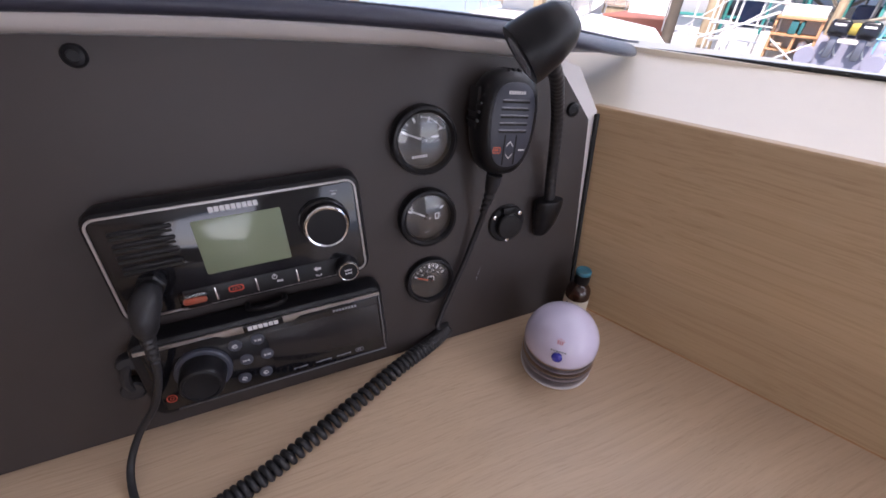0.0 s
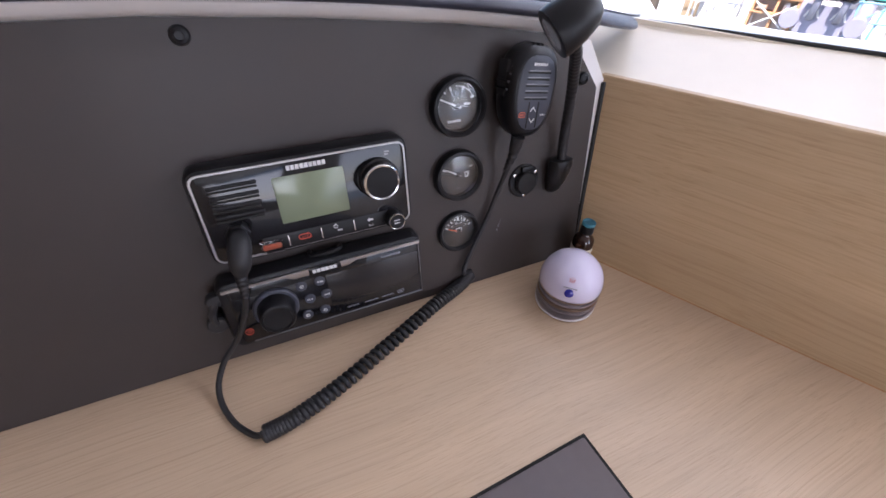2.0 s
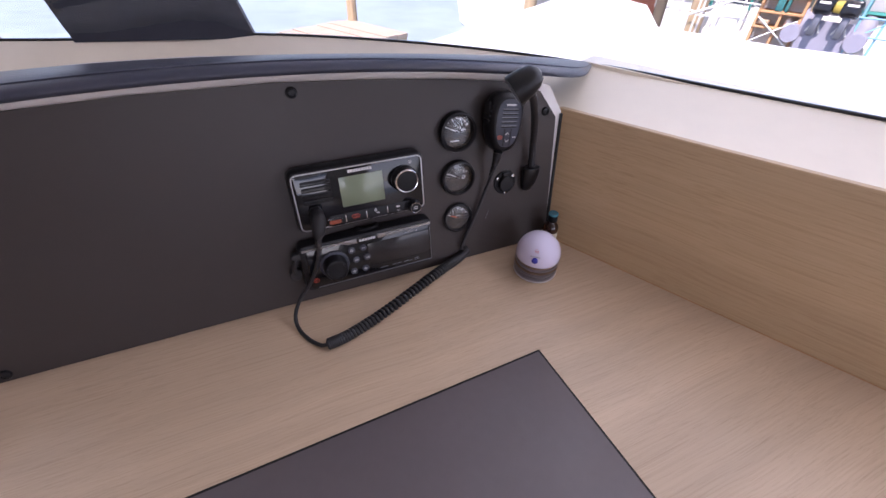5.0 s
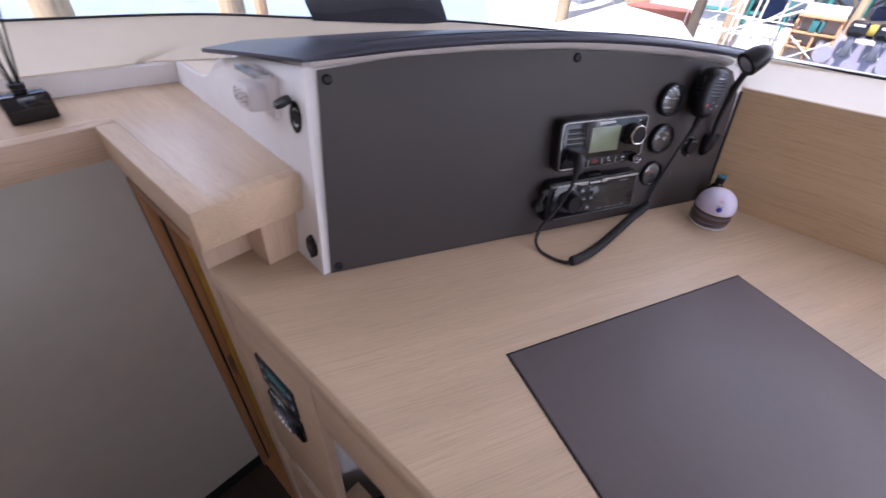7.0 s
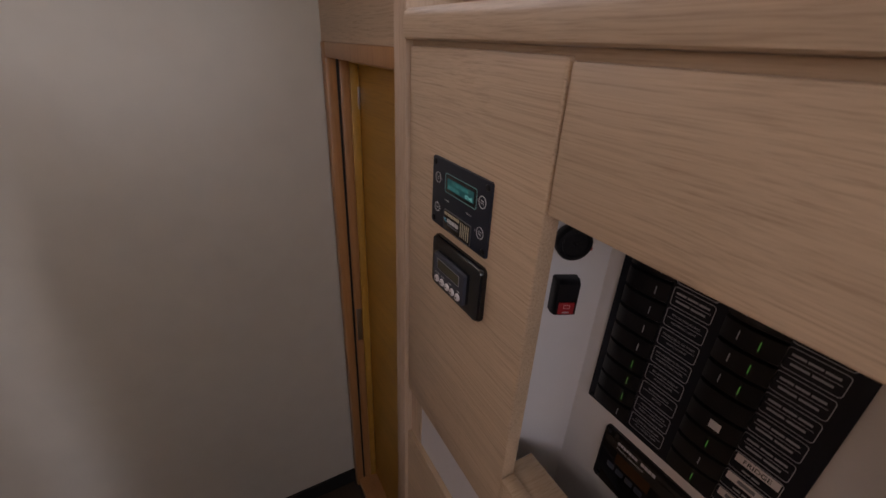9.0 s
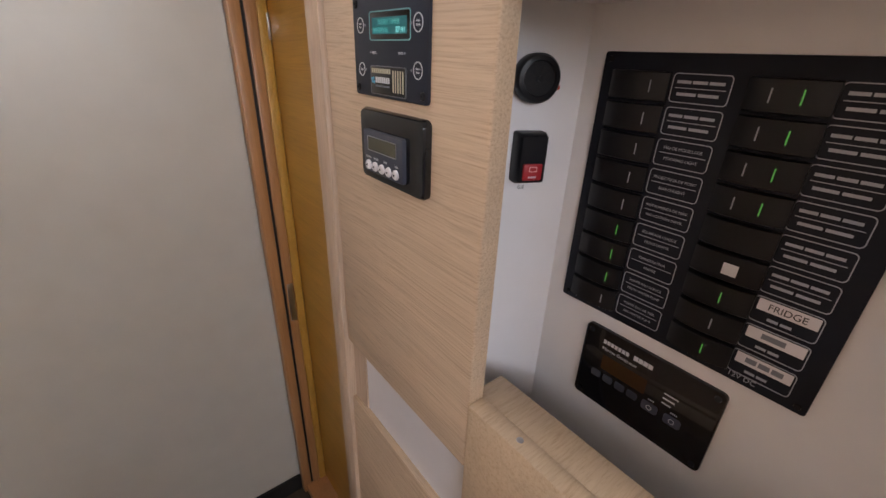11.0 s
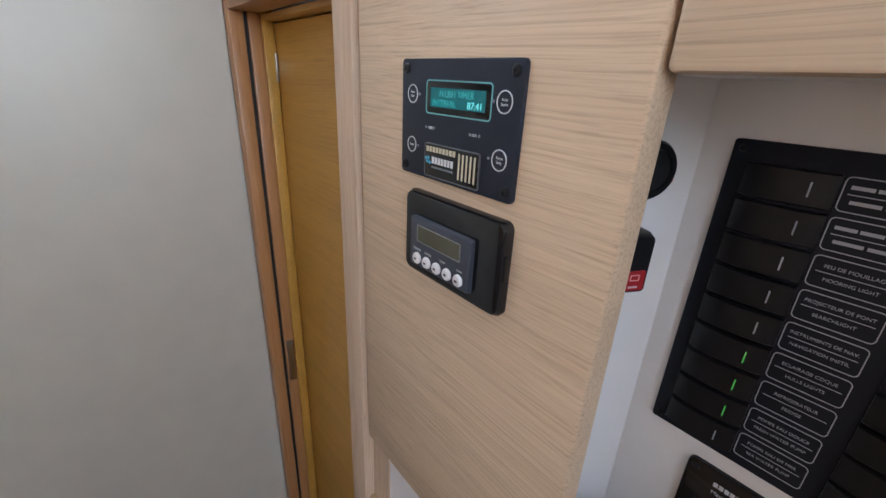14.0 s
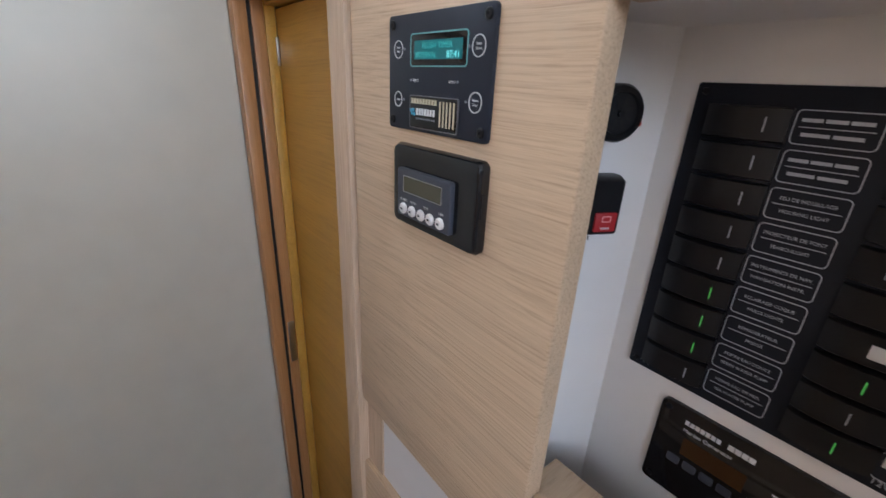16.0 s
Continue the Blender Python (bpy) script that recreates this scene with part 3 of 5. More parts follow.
for s, h in ((0.046, 0.299), (0.024, 0.012), (0.444, 0.3105), (0.827, 0.240)):
    bm = B()
    lathe(bm, [(0.0072, 0.0), (0.0072, 0.0012), (0.006, 0.0032), (0.0035, 0.004), (0.0032, 0.003), (0.0, 0.003)], 20, s, h)
    part("screw_cap", bm, BLACK, console, "black plastic screw cap")
bm = B()
for k in range(7):
    r = random.Random(k)
    box(bm, 0.7195 + k * 0.0009 + r.uniform(-0.001, 0.001), 0.7203 + k * 0.0009, 0.069 + k * 0.0026, 0.0705 + k * 0.0026 + r.uniform(0, 0.001), 0.0, 0.00012)
part("scuff", bm, GREY_INK, console, "pale scuff mark")
# ---- instruments on the console ----
radio = thing("marine_radio", on(DASH, 0.508, 0.1725), "black marine radio with a backlit grey-green screen", "marine radio")
bm = B()
rings(bm, [[(x, y, z) for x, y in rrect(w, h, r)] for w, h, r, z in ((0.187, 0.088, 0.010, 0.0), (0.191, 0.0915, 0.012, 0.006), (0.191, 0.0915, 0.012, 0.018), (0.1875, 0.088, 0.011, 0.0235), (0.183, 0.084, 0.009, 0.0245))])
part("housing", bm, BLACK, radio)
part("trim_ring", frame_ring(B(), 0.183, 0.083, 0.008, 0.0017, 0.0235, 0.0257), SATIN, radio, "thin silver trim line")
part("faceplate", slab(B(), 0.1796, 0.0796, 0.006, 0.0242, 0.0252, 0.0004), GLOSS, radio, "glossy black faceplate")
lcd_mat = material("grey_green_lcd", (0.20, 0.24, 0.16), 0.12, vary=0.03, scale=30)
part("screen", slab(B(), 0.062, 0.044, 0.0015, 0.0250, 0.0256, 0.0003, 0.001, 0.006), lcd_mat, radio, "unlit grey-green display")
for k in range(4):
    bm = B()
    slab(bm, 0.039, 0.0034, 0.0016, 0.0250, 0.0268, 0.0008, -0.061, 0.0285 - 0.009 * k)
    part("speaker_louvre", bm, BLACK, radio)
    part("speaker_slot", slab(B(), 0.039, 0.0022, 0.001, 0.0248, 0.0254, 0.0001, -0.0615, 0.0248 - 0.009 * k), SHADOW, radio)


def knob(parent, x, y, z, r, h, ring, name="knob", label="black knob with a chrome rim"):
    bm = B()
    lathe(bm, [(r * 1.12, z), (r * 1.12, z + h * 0.35), (r * 1.02, z + h * 0.45), (r * 0.97, z + h * 0.85), (r * 0.9, z + h * 0.9), (r * 0.84, z + h * 0.9), (0, z + h * 0.94)], 40, x, y)
    kn = part(name, bm, BLACK, parent, label)
    if ring:
        bm = B()
        rr = [(r * 0.985, z + h * 0.80), (r * 0.985, z + h * 0.93), (r * 0.93, z + h * 0.985), (r * 0.86, z + h * 0.96)]
        loops = [[(x + q * math.cos(2 * math.pi * k / 40), y + q * math.sin(2 * math.pi * k / 40), w) for k in range(40)] for q, w in rr]
        rings(bm, loops, False, False)
        part("rim", bm, CHROME, kn, "chrome rim")
    return kn


knob(radio, 0.0625, 0.0105, 0.0252, 0.0175, 0.0165, True)
small = knob(radio, 0.0735, -0.0345, 0.0252, 0.0088, 0.013, True)
bars(WHITE_INK, small, 0.0705, -0.0335, 0.006, 0.0014, 0.0377, 3), bars(WHITE_INK, small, 0.0705, -0.0365, 0.006, 0.0014, 0.0377, 3)
bars(WHITE_INK, radio, -0.016, 0.0325, 0.034, 0.0042, 0.0253, 9, "brand_mark", 0.15)
words("Menu", 0.0018, WHITE_INK, radio, 0.0735, 0.0330, 0.0254)
bars(WHITE_INK, radio, 0.0715, 0.0305, 0.004, 0.0013, 0.0253, 3)
part("key_strip", slab(B(), 0.126, 0.0158, 0.002, 0.0248, 0.0258, 0.0005, 0.0125, -0.0335), BLACK, radio)
for x in (-0.0285, 0.0015, 0.0330):
    part("key_divider", slab(B(), 0.0016, 0.0115, 0.0007, 0.0256, 0.0270, 0.0005, x, -0.033), CHROME, radio, "chrome divider bar")
cover = part("call_key_cover", slab(B(), 0.0205, 0.0135, 0.001, 0.0257, 0.0282, 0.0006, -0.0440, -0.0345), clear("smoke_clear_cover", (0.9, 0.85, 0.85), 0.05), radio, "clear flap over the red key")
part("red_key", slab(B(), 0.0165, 0.0055, 0.0024, 0.0256, 0.0270, 0.0006, -0.0440, -0.0350), ORANGE, radio, "red distress key")
part("channel_ring", frame_ring(B(), 0.0115, 0.0058, 0.0028, 0.0009, 0.0257, 0.0261, -0.014, -0.0325), RED_INK, radio, "red channel key ring")
words("16/9", 0.0026, RED_INK, radio, -0.014, -0.0338, 0.0259)
part("power_mark", frame_ring(B(), 0.0042, 0.0042, 0.002, 0.0006, 0.0257, 0.026, 0.0155, -0.0300), WHITE_INK, radio)
bars(WHITE_INK, radio, 0.0151, -0.0300, 0.0007, 0.0030, 0.0257)
bars(WHITE_INK, radio, 0.0165, -0.0355, 0.005, 0.0018, 0.0257, 3)
bm = B()
poly(bm, [(0.0465, -0.0315, 0.0257), (0.0490, -0.0290, 0.0257), (0.0490, -0.0305, 0.0257), (0.0525, -0.0305, 0.0257), (0.0525, -0.0325, 0.0257), (0.0490, -0.0325, 0.0257), (0.0490, -0.0340, 0.0257)], (0, 0, 0.0002))
part("back_arrow", bm, WHITE_INK, radio)
words("Back", 0.0021, WHITE_INK, radio, 0.050, -0.0385, 0.0259)
bm = B()
lathe(bm, [(0.0105, 0.0250), (0.0105, 0.0285), (0.009, 0.0295)], 6, -0.068, -0.0155)
lathe(bm, [(0.0078, 0.0285), (0.0078, 0.036), (0.007, 0.037)], 24, -0.068, -0.0155)
part("connector_nut", bm, BLACK, radio)

mic_cord = thing("microphone_cord", Matrix.Translation((0.36, 0.56, 1.0)), "black coiled microphone cord lying on the worktop", "cord")
CI = mic_cord.matrix_world.inverted()


def cord_part(name, bm, mat, label=""):
    ob = part(name, bm, mat, mic_cord, label, 60)
    ob.matrix_parent_inverse = CI
    return ob


R = 0.0029
bm = B()
plug = curve([dash(0.440, 0.157, 0.036), dash(0.440, 0.156, 0.046), dash(0.438, 0.148, 0.053), dash(0.435, 0.135, 0.053)], 14)
tube(bm, plug, [0.0088, 0.0092, 0.0092, 0.0094, 0.0096, 0.0098, 0.0098, 0.0096, 0.0094, 0.0092, 0.009, 0.0086, 0.008, 0.0066], 20)
cord_part("plug", bm, RUBBER, "angled rubber plug")
bm = B()
relief = curve([dash(0.4355, 0.138, 0.053), dash(0.4335, 0.125, 0.0525), dash(0.4315, 0.108, 0.050)], 25)
tube(bm, relief, [0.0062 - 0.00011 * k - (0.0012 if k % 4 in (2, 3) and k > 5 else 0) for k in range(25)], 16)
cord_part("strain_relief", bm, RUBBER)
left = curve([dash(0.4315, 0.110, 0.050), dash(0.426, 0.088, 0.044), dash(0.412, 0.056, 0.036), dash(0.391, 0.028, 0.032), Vector((0.273, 0.443, 1.012)), Vector((0.290, 0.435, 1.003)), Vector((0.315, 0.433, 1.0026)), Vector((0.338, 0.437, 1.004)), Vector((0.348, 0.443, 1.008))], 60)
tube(bm := B(), left, R, 10)
cord_part("lead", bm, RUBBER)
axis = curve([(0.348, 0.443, 1.0085), (0.357, 0.471, 1.0085), (0.364, 0.523, 1.0085), (0.367, 0.593, 1.0085), (0.369, 0.663, 1.0085), (0.373, 0.708, 1.0095), (0.375, 0.733, 1.016)], 1000)
turns, rad, coil = 56, 0.0061, []
side = Vector((0, 0, 1))
for k, p in enumerate(axis):
    t = (axis[min(k + 1, 999)] - axis[max(k - 1, 0)]).normalized()
    side = (side - side.dot(t) * t).normalized()
    a = 2 * math.pi * turns * k / 999
    coil.append(p + rad * (math.cos(a) * side + math.sin(a) * t.cross(side)))
tube(bm := B(), coil, 0.0027, 8)
cord_part("coil", bm, RUBBER, "tight coil of black cord")
right = curve([coil[-1], dash(0.668, 0.030, 0.010), dash(0.676, 0.046, 0.0065), dash(0.690, 0.073, 0.006), dash(0.705, 0.105, 0.007), dash(0.716, 0.135, 0.010), dash(0.720, 0.155, 0.016), dash(0.722, 0.175, 0.024)], 50)
tube(bm := B(), right, R, 10)
cord_part("lead", bm, RUBBER)
relief = curve([dash(0.7185, 0.158, 0.017), dash(0.7215, 0.175, 0.024), dash(0.7245, 0.198, 0.029)], 25)
tube(bm := B(), relief, [0.0032 + 0.00017 * k - (0.0011 if k % 4 in (2, 3) and k < 17 else 0) for k in range(25)], 16)
cord_part("strain_relief", bm, RUBBER)

mic = thing("fist_microphone", on(DASH, 0.7345, 0.241, 0.0, -7) @ Matrix.Diagonal((0.89, 0.97, 0.92, 1)), "black fist microphone hanging from its clip", "microphone")


def mic_loop(w, h, z, top=1.0):
    """An egg-like outline, wider at the top."""
    out = []
    for k in range(40):
        a = 2 * math.pi * k / 40
        c, s = math.cos(a), math.sin(a)
        x = math.copysign(abs(c) ** 0.72, c) * w / 2 * (1 + 0.10 * s)
        y = math.copysign(abs(s) ** 0.80, s) * h / 2
        out.append((x, y, z))
    return out


rings(bm := B(), [mic_loop(w, h, z) for w, h, z in ((0.040, 0.066, 0.006), (0.058, 0.084, 0.010), (0.064, 0.091, 0.018), (0.064, 0.091, 0.031), (0.060, 0.087, 0.037), (0.052, 0.078, 0.0415), (0.046, 0.072, 0.0425))])
body = part("body", bm, BLACK, mic, smooth=50)
rings(bm := B(), [mic_loop(w, h, z) for w, h, z in ((0.0455, 0.0715, 0.0405), (0.0455, 0.0715, 0.0428), (0.044, 0.070, 0.0434))])
part("faceplate", bm, GREYBLUE, mic, "dark grey faceplate", 50)
for k in range(5):
    part("grille_slot", slab(B(), 0.029 - 0.0005 * abs(k - 2) + 0.002 * (k > 1), 0.0011, 0.0005, 0.0433, 0.0440, 0.0003, 0.001, 0.0215 - 0.0062 * k), SATIN if k < 0 else DARKMETAL, mic)
    part("grille_gap", slab(B(), 0.030, 0.0016, 0.0006, 0.0432, 0.0436, 0.0, 0.001, 0.0199 - 0.0062 * k), SHADOW, mic)
bars(WHITE_INK, mic, -0.008, 0.0262, 0.018, 0.0026, 0.0436, 7, "brand_mark", 0.15)
for x in (-0.0062, 0.0062):
    part("key_groove", slab(B(), 0.0013, 0.026, 0.0006, 0.0431, 0.0438, 0.0, x, -0.0205), SHADOW, mic)
for sy, y in ((1, -0.0125), (-1, -0.0285)):
    bm = B()
    for sx in (-1, 1):
        poly(bm, [(sx * 0.0001, y, 0.0435), (sx * 0.0036, y - sy * 0.0038, 0.0435), (sx * 0.0036, y - sy * 0.0050, 0.0435), (sx * 0.0001, y - sy * 0.0013, 0.0435)], (0, 0, 0.0004))
    part("arrow_mark", bm, WHITE_INK, mic)
part("channel_ring", frame_ring(B(), 0.0085, 0.0055, 0.0018, 0.0007, 0.0434, 0.0438, -0.0138, -0.0205), ORANGE, mic, "orange channel mark")
bars(ORANGE, mic, -0.0162, -0.0213, 0.005, 0.0017, 0.0434, 2), bars(WHITE_INK, mic, 0.0105, -0.0213, 0.007, 0.0016, 0.0434, 4)
for k in range(13):
    a = radians(62 + 9.5 * k)
    bm = B()
    box(bm, -0.0012, 0.0012, -0.0016, 0.0016, 0.014, 0.036, 0.0005, 1)
    part("grip_rib", bm, BLACK, mic).matrix_local = pose(math.cos(a) * 0.0335, math.sin(a) * 0.0445, 0, 0, 0, math.degrees(a) - 90)
rings(bm := B(), [[(-0.0325, y0, 0.014), (-0.0325, y0, 0.030), (-0.0305, y0, 0.032), (-0.0305, y0, 0.014)] for y0 in (-0.004, 0.012, 0.026, 0.030)])
part("talk_key", bm, RUBBER, mic, "black push-to-talk key on its edge")
part("clip", lathe(B(), [(0.013, 0.0), (0.013, 0.004), (0.007, 0.005), (0.007, 0.010)], 24, 0, 0.004), BLACK, mic, "round wall clip")

stereo = thing("marine_stereo", on(DASH, 0.507, 0.069), "black marine stereo with a large volume knob", "stereo")
rings(bm := B(), [[(x, y, z) for x, y in rrect(w, h, r)] for w, h, r, z in ((0.200, 0.074, 0.008, 0.0), (0.207, 0.080, 0.010, 0.004), (0.207, 0.080, 0.010, 0.016), (0.203, 0.076, 0.009, 0.0215), (0.199, 0.072, 0.008, 0.0225))])
part("housing", bm, BLACK, stereo)
part("faceplate", slab(B(), 0.192, 0.064, 0.004, 0.0222, 0.0240, 0.0006, 0.002, -0.001), GLOSS, stereo, "glossy black faceplate")
yy = [(-0.098, 0.0300), (-0.040, 0.0300), (-0.033, 0.0265), (-0.026, 0.0265), (0.022, 0.0265), (0.029, 0.0300), (0.100, 0.0300), (0.100, 0.0335), (-0.098, 0.0335)]
rings(bm := B(), [[(x, y, 0.0225) for x, y in yy], [(x, y, 0.0248) for x, y in yy], [(x * 0.998, 0.0316 + (y - 0.0316) * 0.8, 0.0253) for x, y in yy]])
part("silver_trim", bm, SATIN, stereo, "satin silver top trim")
box(bm := B(), -0.085, 0.100, -0.0345, -0.0332, 0.0225, 0.0247, 0.0004), box(bm, 0.0985, 0.0998, -0.033, 0.029, 0.0225, 0.0243, 0.0004)
part("silver_edge", bm, DARKMETAL, stereo, "thin silver lower edge")
part("badge", slab(B(), 0.032, 0.0068, 0.001, 0.0248, 0.0259, 0.0003, -0.002, 0.0302), GLOSS, stereo)
bars(WHITE_INK, stereo, -0.0145, 0.0282, 0.025, 0.0040, 0.0260, 6, "brand_mark", 0.16)
bars(GREY_INK, stereo, 0.056, 0.0235, 0.022, 0.0024, 0.0241, 8, "model_mark", 0.2)
part("screen", slab(B(), 0.100, 0.040, 0.001, 0.0236, 0.0243, 0.0002, 0.047, 0.0005), material("dark_display", (0.018, 0.016, 0.017), 0.12), stereo, "switched-off display")
lathe(bm := B(), [(0.0218, 0.0235), (0.0218, 0.0275), (0.0205, 0.0285), (0.0185, 0.0285)], 44, -0.056, 0.0005)
ring = part("knob_ring", bm, GREYBLUE, stereo, "grey ring round the knob")
lathe(bm := B(), [(0.0182, 0.0275), (0.0176, 0.032), (0.0168, 0.044), (0.0155, 0.0458), (0.0135, 0.0462), (0.0130, 0.0450), (0.0, 0.0446)], 44, -0.056, 0.0005)
part("volume_knob", bm, BLACK, stereo, "large black volume knob")
for x, y in ((-0.028, 0.016), (-0.010, 0.0165), (-0.023, -0.0015), (-0.006, -0.001), (-0.029, -0.0205), (-0.011, -0.020)):
    lathe(bm := B(), [(0.0054, 0.0238), (0.0054, 0.0250), (0.0047, 0.0257), (0.0, 0.0258)], 24, x, y)
    key = part("button", bm, GREYBLUE, stereo)
    if (x, y) in ((-0.010, 0.0165), (-0.023, -0.0015), (-0.006, -0.001)):
        bm = B()
        sg = -1 if x == -0.023 else 1
        for dx in (-0.0024, 0.0002):
            poly(bm, [(x + sg * dx, y + 0.0013, 0.0258), (x + sg * dx, y - 0.0013, 0.0258), (x + sg * (dx + 0.0022), y, 0.0258)], (0, 0, 0.0002))
        box(bm, x + sg * 0.0026 - 0.0003, x + sg * 0.0026 + 0.0003, y - 0.0013, y + 0.0013, 0.0258, 0.026)
        part("symbol", bm, WHITE_INK, key)
    else:
        part("symbol", frame_ring(B(), 0.0040, 0.0040, 0.0019, 0.0006, 0.0257, 0.026, x, y), WHITE_INK, key)
        bars(WHITE_INK, key, x - 0.0026, y - 0.0004, 0.0032, 0.0008, 0.0258, 1, "symbol")
part("power_ring", frame_ring(B(), 0.0082, 0.0082, 0.004, 0.0009, 0.0240, 0.0246, -0.0865, -0.0205), RED_INK, stereo, "red power button ring")
part("power_mark", frame_ring(B(), 0.0036, 0.0036, 0.0017, 0.0006, 0.0240, 0.0245, -0.0865, -0.0205), RED_INK, stereo)
for x, w, n in ((0.012, 0.013, 8), (0.032, 0.015, 9), (0.0515, 0.014, 8)):
    bars(GREY_INK, stereo, x, -0.0275, w, 0.0015, 0.0241, n)
part("mark_frame", frame_ring(B(), 0.0075, 0.0044, 0.001, 0.0005, 0.0240, 0.0243, 0.0735, -0.0262), GREY_INK, stereo)
bars(GREY_INK, stereo, 0.0715, -0.0270, 0.004, 0.0016, 0.0241, 2)
tube(bm := B(), curve([(-0.012, 0.041, 0.004), (-0.010, 0.041, 0.013), (0.004, 0.0415, 0.016), (0.017, 0.0415, 0.013), (0.019, 0.041, 0.004)], 20), 0.0024, 10)
part("finger_pull", bm, BLACK, stereo, "small moulded pull on top")
tube(bm := B(), curve([(-0.100, 0.024, 0.016), (-0.108, 0.018, 0.019), (-0.113, 0.004, 0.017), (-0.112, -0.006, 0.015)], 14), [0.004] * 14, 8)
part("stopper_strap", bm, RUBBER, stereo, "rubber strap")
lathe(bm := B(), [(0.006, 0.006), (0.0095, 0.008), (0.0095, 0.016), (0.008, 0.0175), (0.0, 0.018)], 24, -0.112, -0.008)
part("stopper", bm, RUBBER, stereo, "rubber socket stopper")
lathe(bm := B(), [(0.006, 0.01), (0.0095, 0.012), (0.0095, 0.020), (0.008, 0.0215), (0.0, 0.022)], 24, -0.103, 0.0225, 1.2, 0.7)
part("stopper", bm, RUBBER, stereo, "rubber socket stopper")

DIAL = material("smoked_dial", (0.013, 0.012, 0.012), 0.35, vary=0.05, scale=200)
LENS = clear("dial_glass", (1, 1, 1), 0.02)


def gauge(s, h, r, label, needle, needle_mat, ticks, deep):
    g = thing("gauge", on(DASH, s, h), label, "gauge", "round gauges in a column")
    bm = B()
    prof = [(r * 0.98, 0.0), (r, 0.002), (r, deep), (r * 0.96, deep + 0.003), (r * 0.88, deep + 0.0035), (r * 0.80, deep + 0.001), (r * 0.78, 0.002)]
    lathe(bm, prof, 48)
    part("bezel", bm, BLACK, g, "black plastic bezel")
    lathe(bm := B(), [(r * 0.79, 0.0020), (r * 0.79, 0.0026)], 48)
    face = part("dial", bm, DIAL, g)
    bm = B()
    for k in range(ticks):
        a = radians(155 - 130 * k / (ticks - 1))
        w = 0.0005 if k % 2 else 0.0008
        c, q = Vector((math.cos(a), math.sin(a), 0)), Vector((-math.sin(a), math.cos(a), 0))
        i, o = r * (0.60 if k % 2 else 0.54), r * 0.68
        poly(bm, [c * i + q * w + Vector((0, 0, 0.0026)), c * o + q * w + Vector((0, 0, 0.0026)), c * o - q * w + Vector((0, 0, 0.0026)), c * i - q * w + Vector((0, 0, 0.0026))], (0, 0, 0.0002))
    part("scale", bm, WHITE_INK, face)
    a = radians(needle)
    c, q = Vector((math.cos(a), math.sin(a), 0)), Vector((-math.sin(a), math.cos(a), 0))
    z = Vector((0, 0, 0.0036))
    poly(bm := B(), [c * r * 0.58 + q * 0.0004 + z, c * r * 0.58 - q * 0.0004 + z, -c * r * 0.12 - q * 0.0011 + z, -c * r * 0.12 + q * 0.0011 + z], (0, 0, 0.0004))
    part("needle", bm, needle_mat, g)
    lathe(bm := B(), [(0.0026, 0.0026), (0.0026, 0.0045), (0.0018, 0.005)], 20)
    part("needle_hub", bm, BLACK, g)
    bm = B()
    lathe(bm, [(1e-5, deep + 0.0026), (r * 0.28, deep + 0.0024), (r * 0.55, deep + 0.0017), (r * 0.79, deep + 0.0002), (r * 0.80, deep + 0.0008), (r * 0.55, deep + 0.0024), (r * 0.28, deep + 0.0031), (0, deep + 0.0033)], 48)
    ob = part("glass", bm, LENS, g, "domed clear glass", 60)
    ob.visible_shadow = False
    return g


g = gauge(0.667, 0.231, 0.0302, "black round gauge with a white needle on a smoked dial", 155, WHITE_INK, 7, 0.009)
bars(WHITE_INK, g, -0.011, -0.0155, 0.015, 0.0024, 0.0027, 6), bars(WHITE_INK, g, 0.008, 0.0005, 0.007, 0.0018, 0.0027, 3)
bm = B()
arc = [(0.0195 * math.cos(radians(a)), 0.0195 * math.sin(radians(a))) for a in range(20, 90, 6)]
rings(bm, [[(x, y, 0.0027), (x * 0.96, y * 0.96, 0.0027), (x * 0.96, y * 0.96, 0.0029), (x, y, 0.0029)] for x, y in arc])
part("scale_arc", bm, WHITE_INK, g)
g = gauge(0.666, 0.158, 0.0288, "black round fuel gauge with a smoked dial", 150, WHITE_INK, 3, 0.008)
part("pump_mark", frame_ring(B(), 0.0042, 0.0060, 0.0006, 0.0008, 0.0026, 0.0029, 0.0105, -0.001), WHITE_INK, g)
bars(WHITE_INK, g, 0.0088, -0.0042, 0.0036, 0.0012, 0.0027), bars(WHITE_INK, g, 0.0132, -0.0025, 0.0007, 0.0045, 0.0027)
words("1/1", 0.0026, WHITE_INK, g, 0.011, 0.0085, 0.0028), bars(GREY_INK, g, -0.003, -0.0165, 0.006, 0.0012, 0.0027, 3)
g = gauge(0.665, 0.087, 0.0262, "black round voltmeter with an orange needle", 155, ORANGE, 9, 0.004)
for k, t in enumerate(("10", "12", "14", "16")):
    a = radians(135 - 32 * k)
    words(t, 0.0023, WHITE_INK, g, 0.0112 * math.cos(a), 0.0112 * math.sin(a) - 0.001, 0.0028)
part("battery_mark", frame_ring(B(), 0.0075, 0.0052, 0.0004, 0.0006, 0.0026, 0.0029, 0.001, 0.0012), WHITE_INK, g)
bars(WHITE_INK, g, -0.0018, 0.0039, 0.0056, 0.0008, 0.0027, 2, "battery_terminals", 0.5)
words("VOLT", 0.0018, WHITE_INK, g, 0.0, 0.0185, 0.0028), bars(GREY_INK, g, -0.002, -0.0145, 0.005, 0.0010, 0.0027, 3)

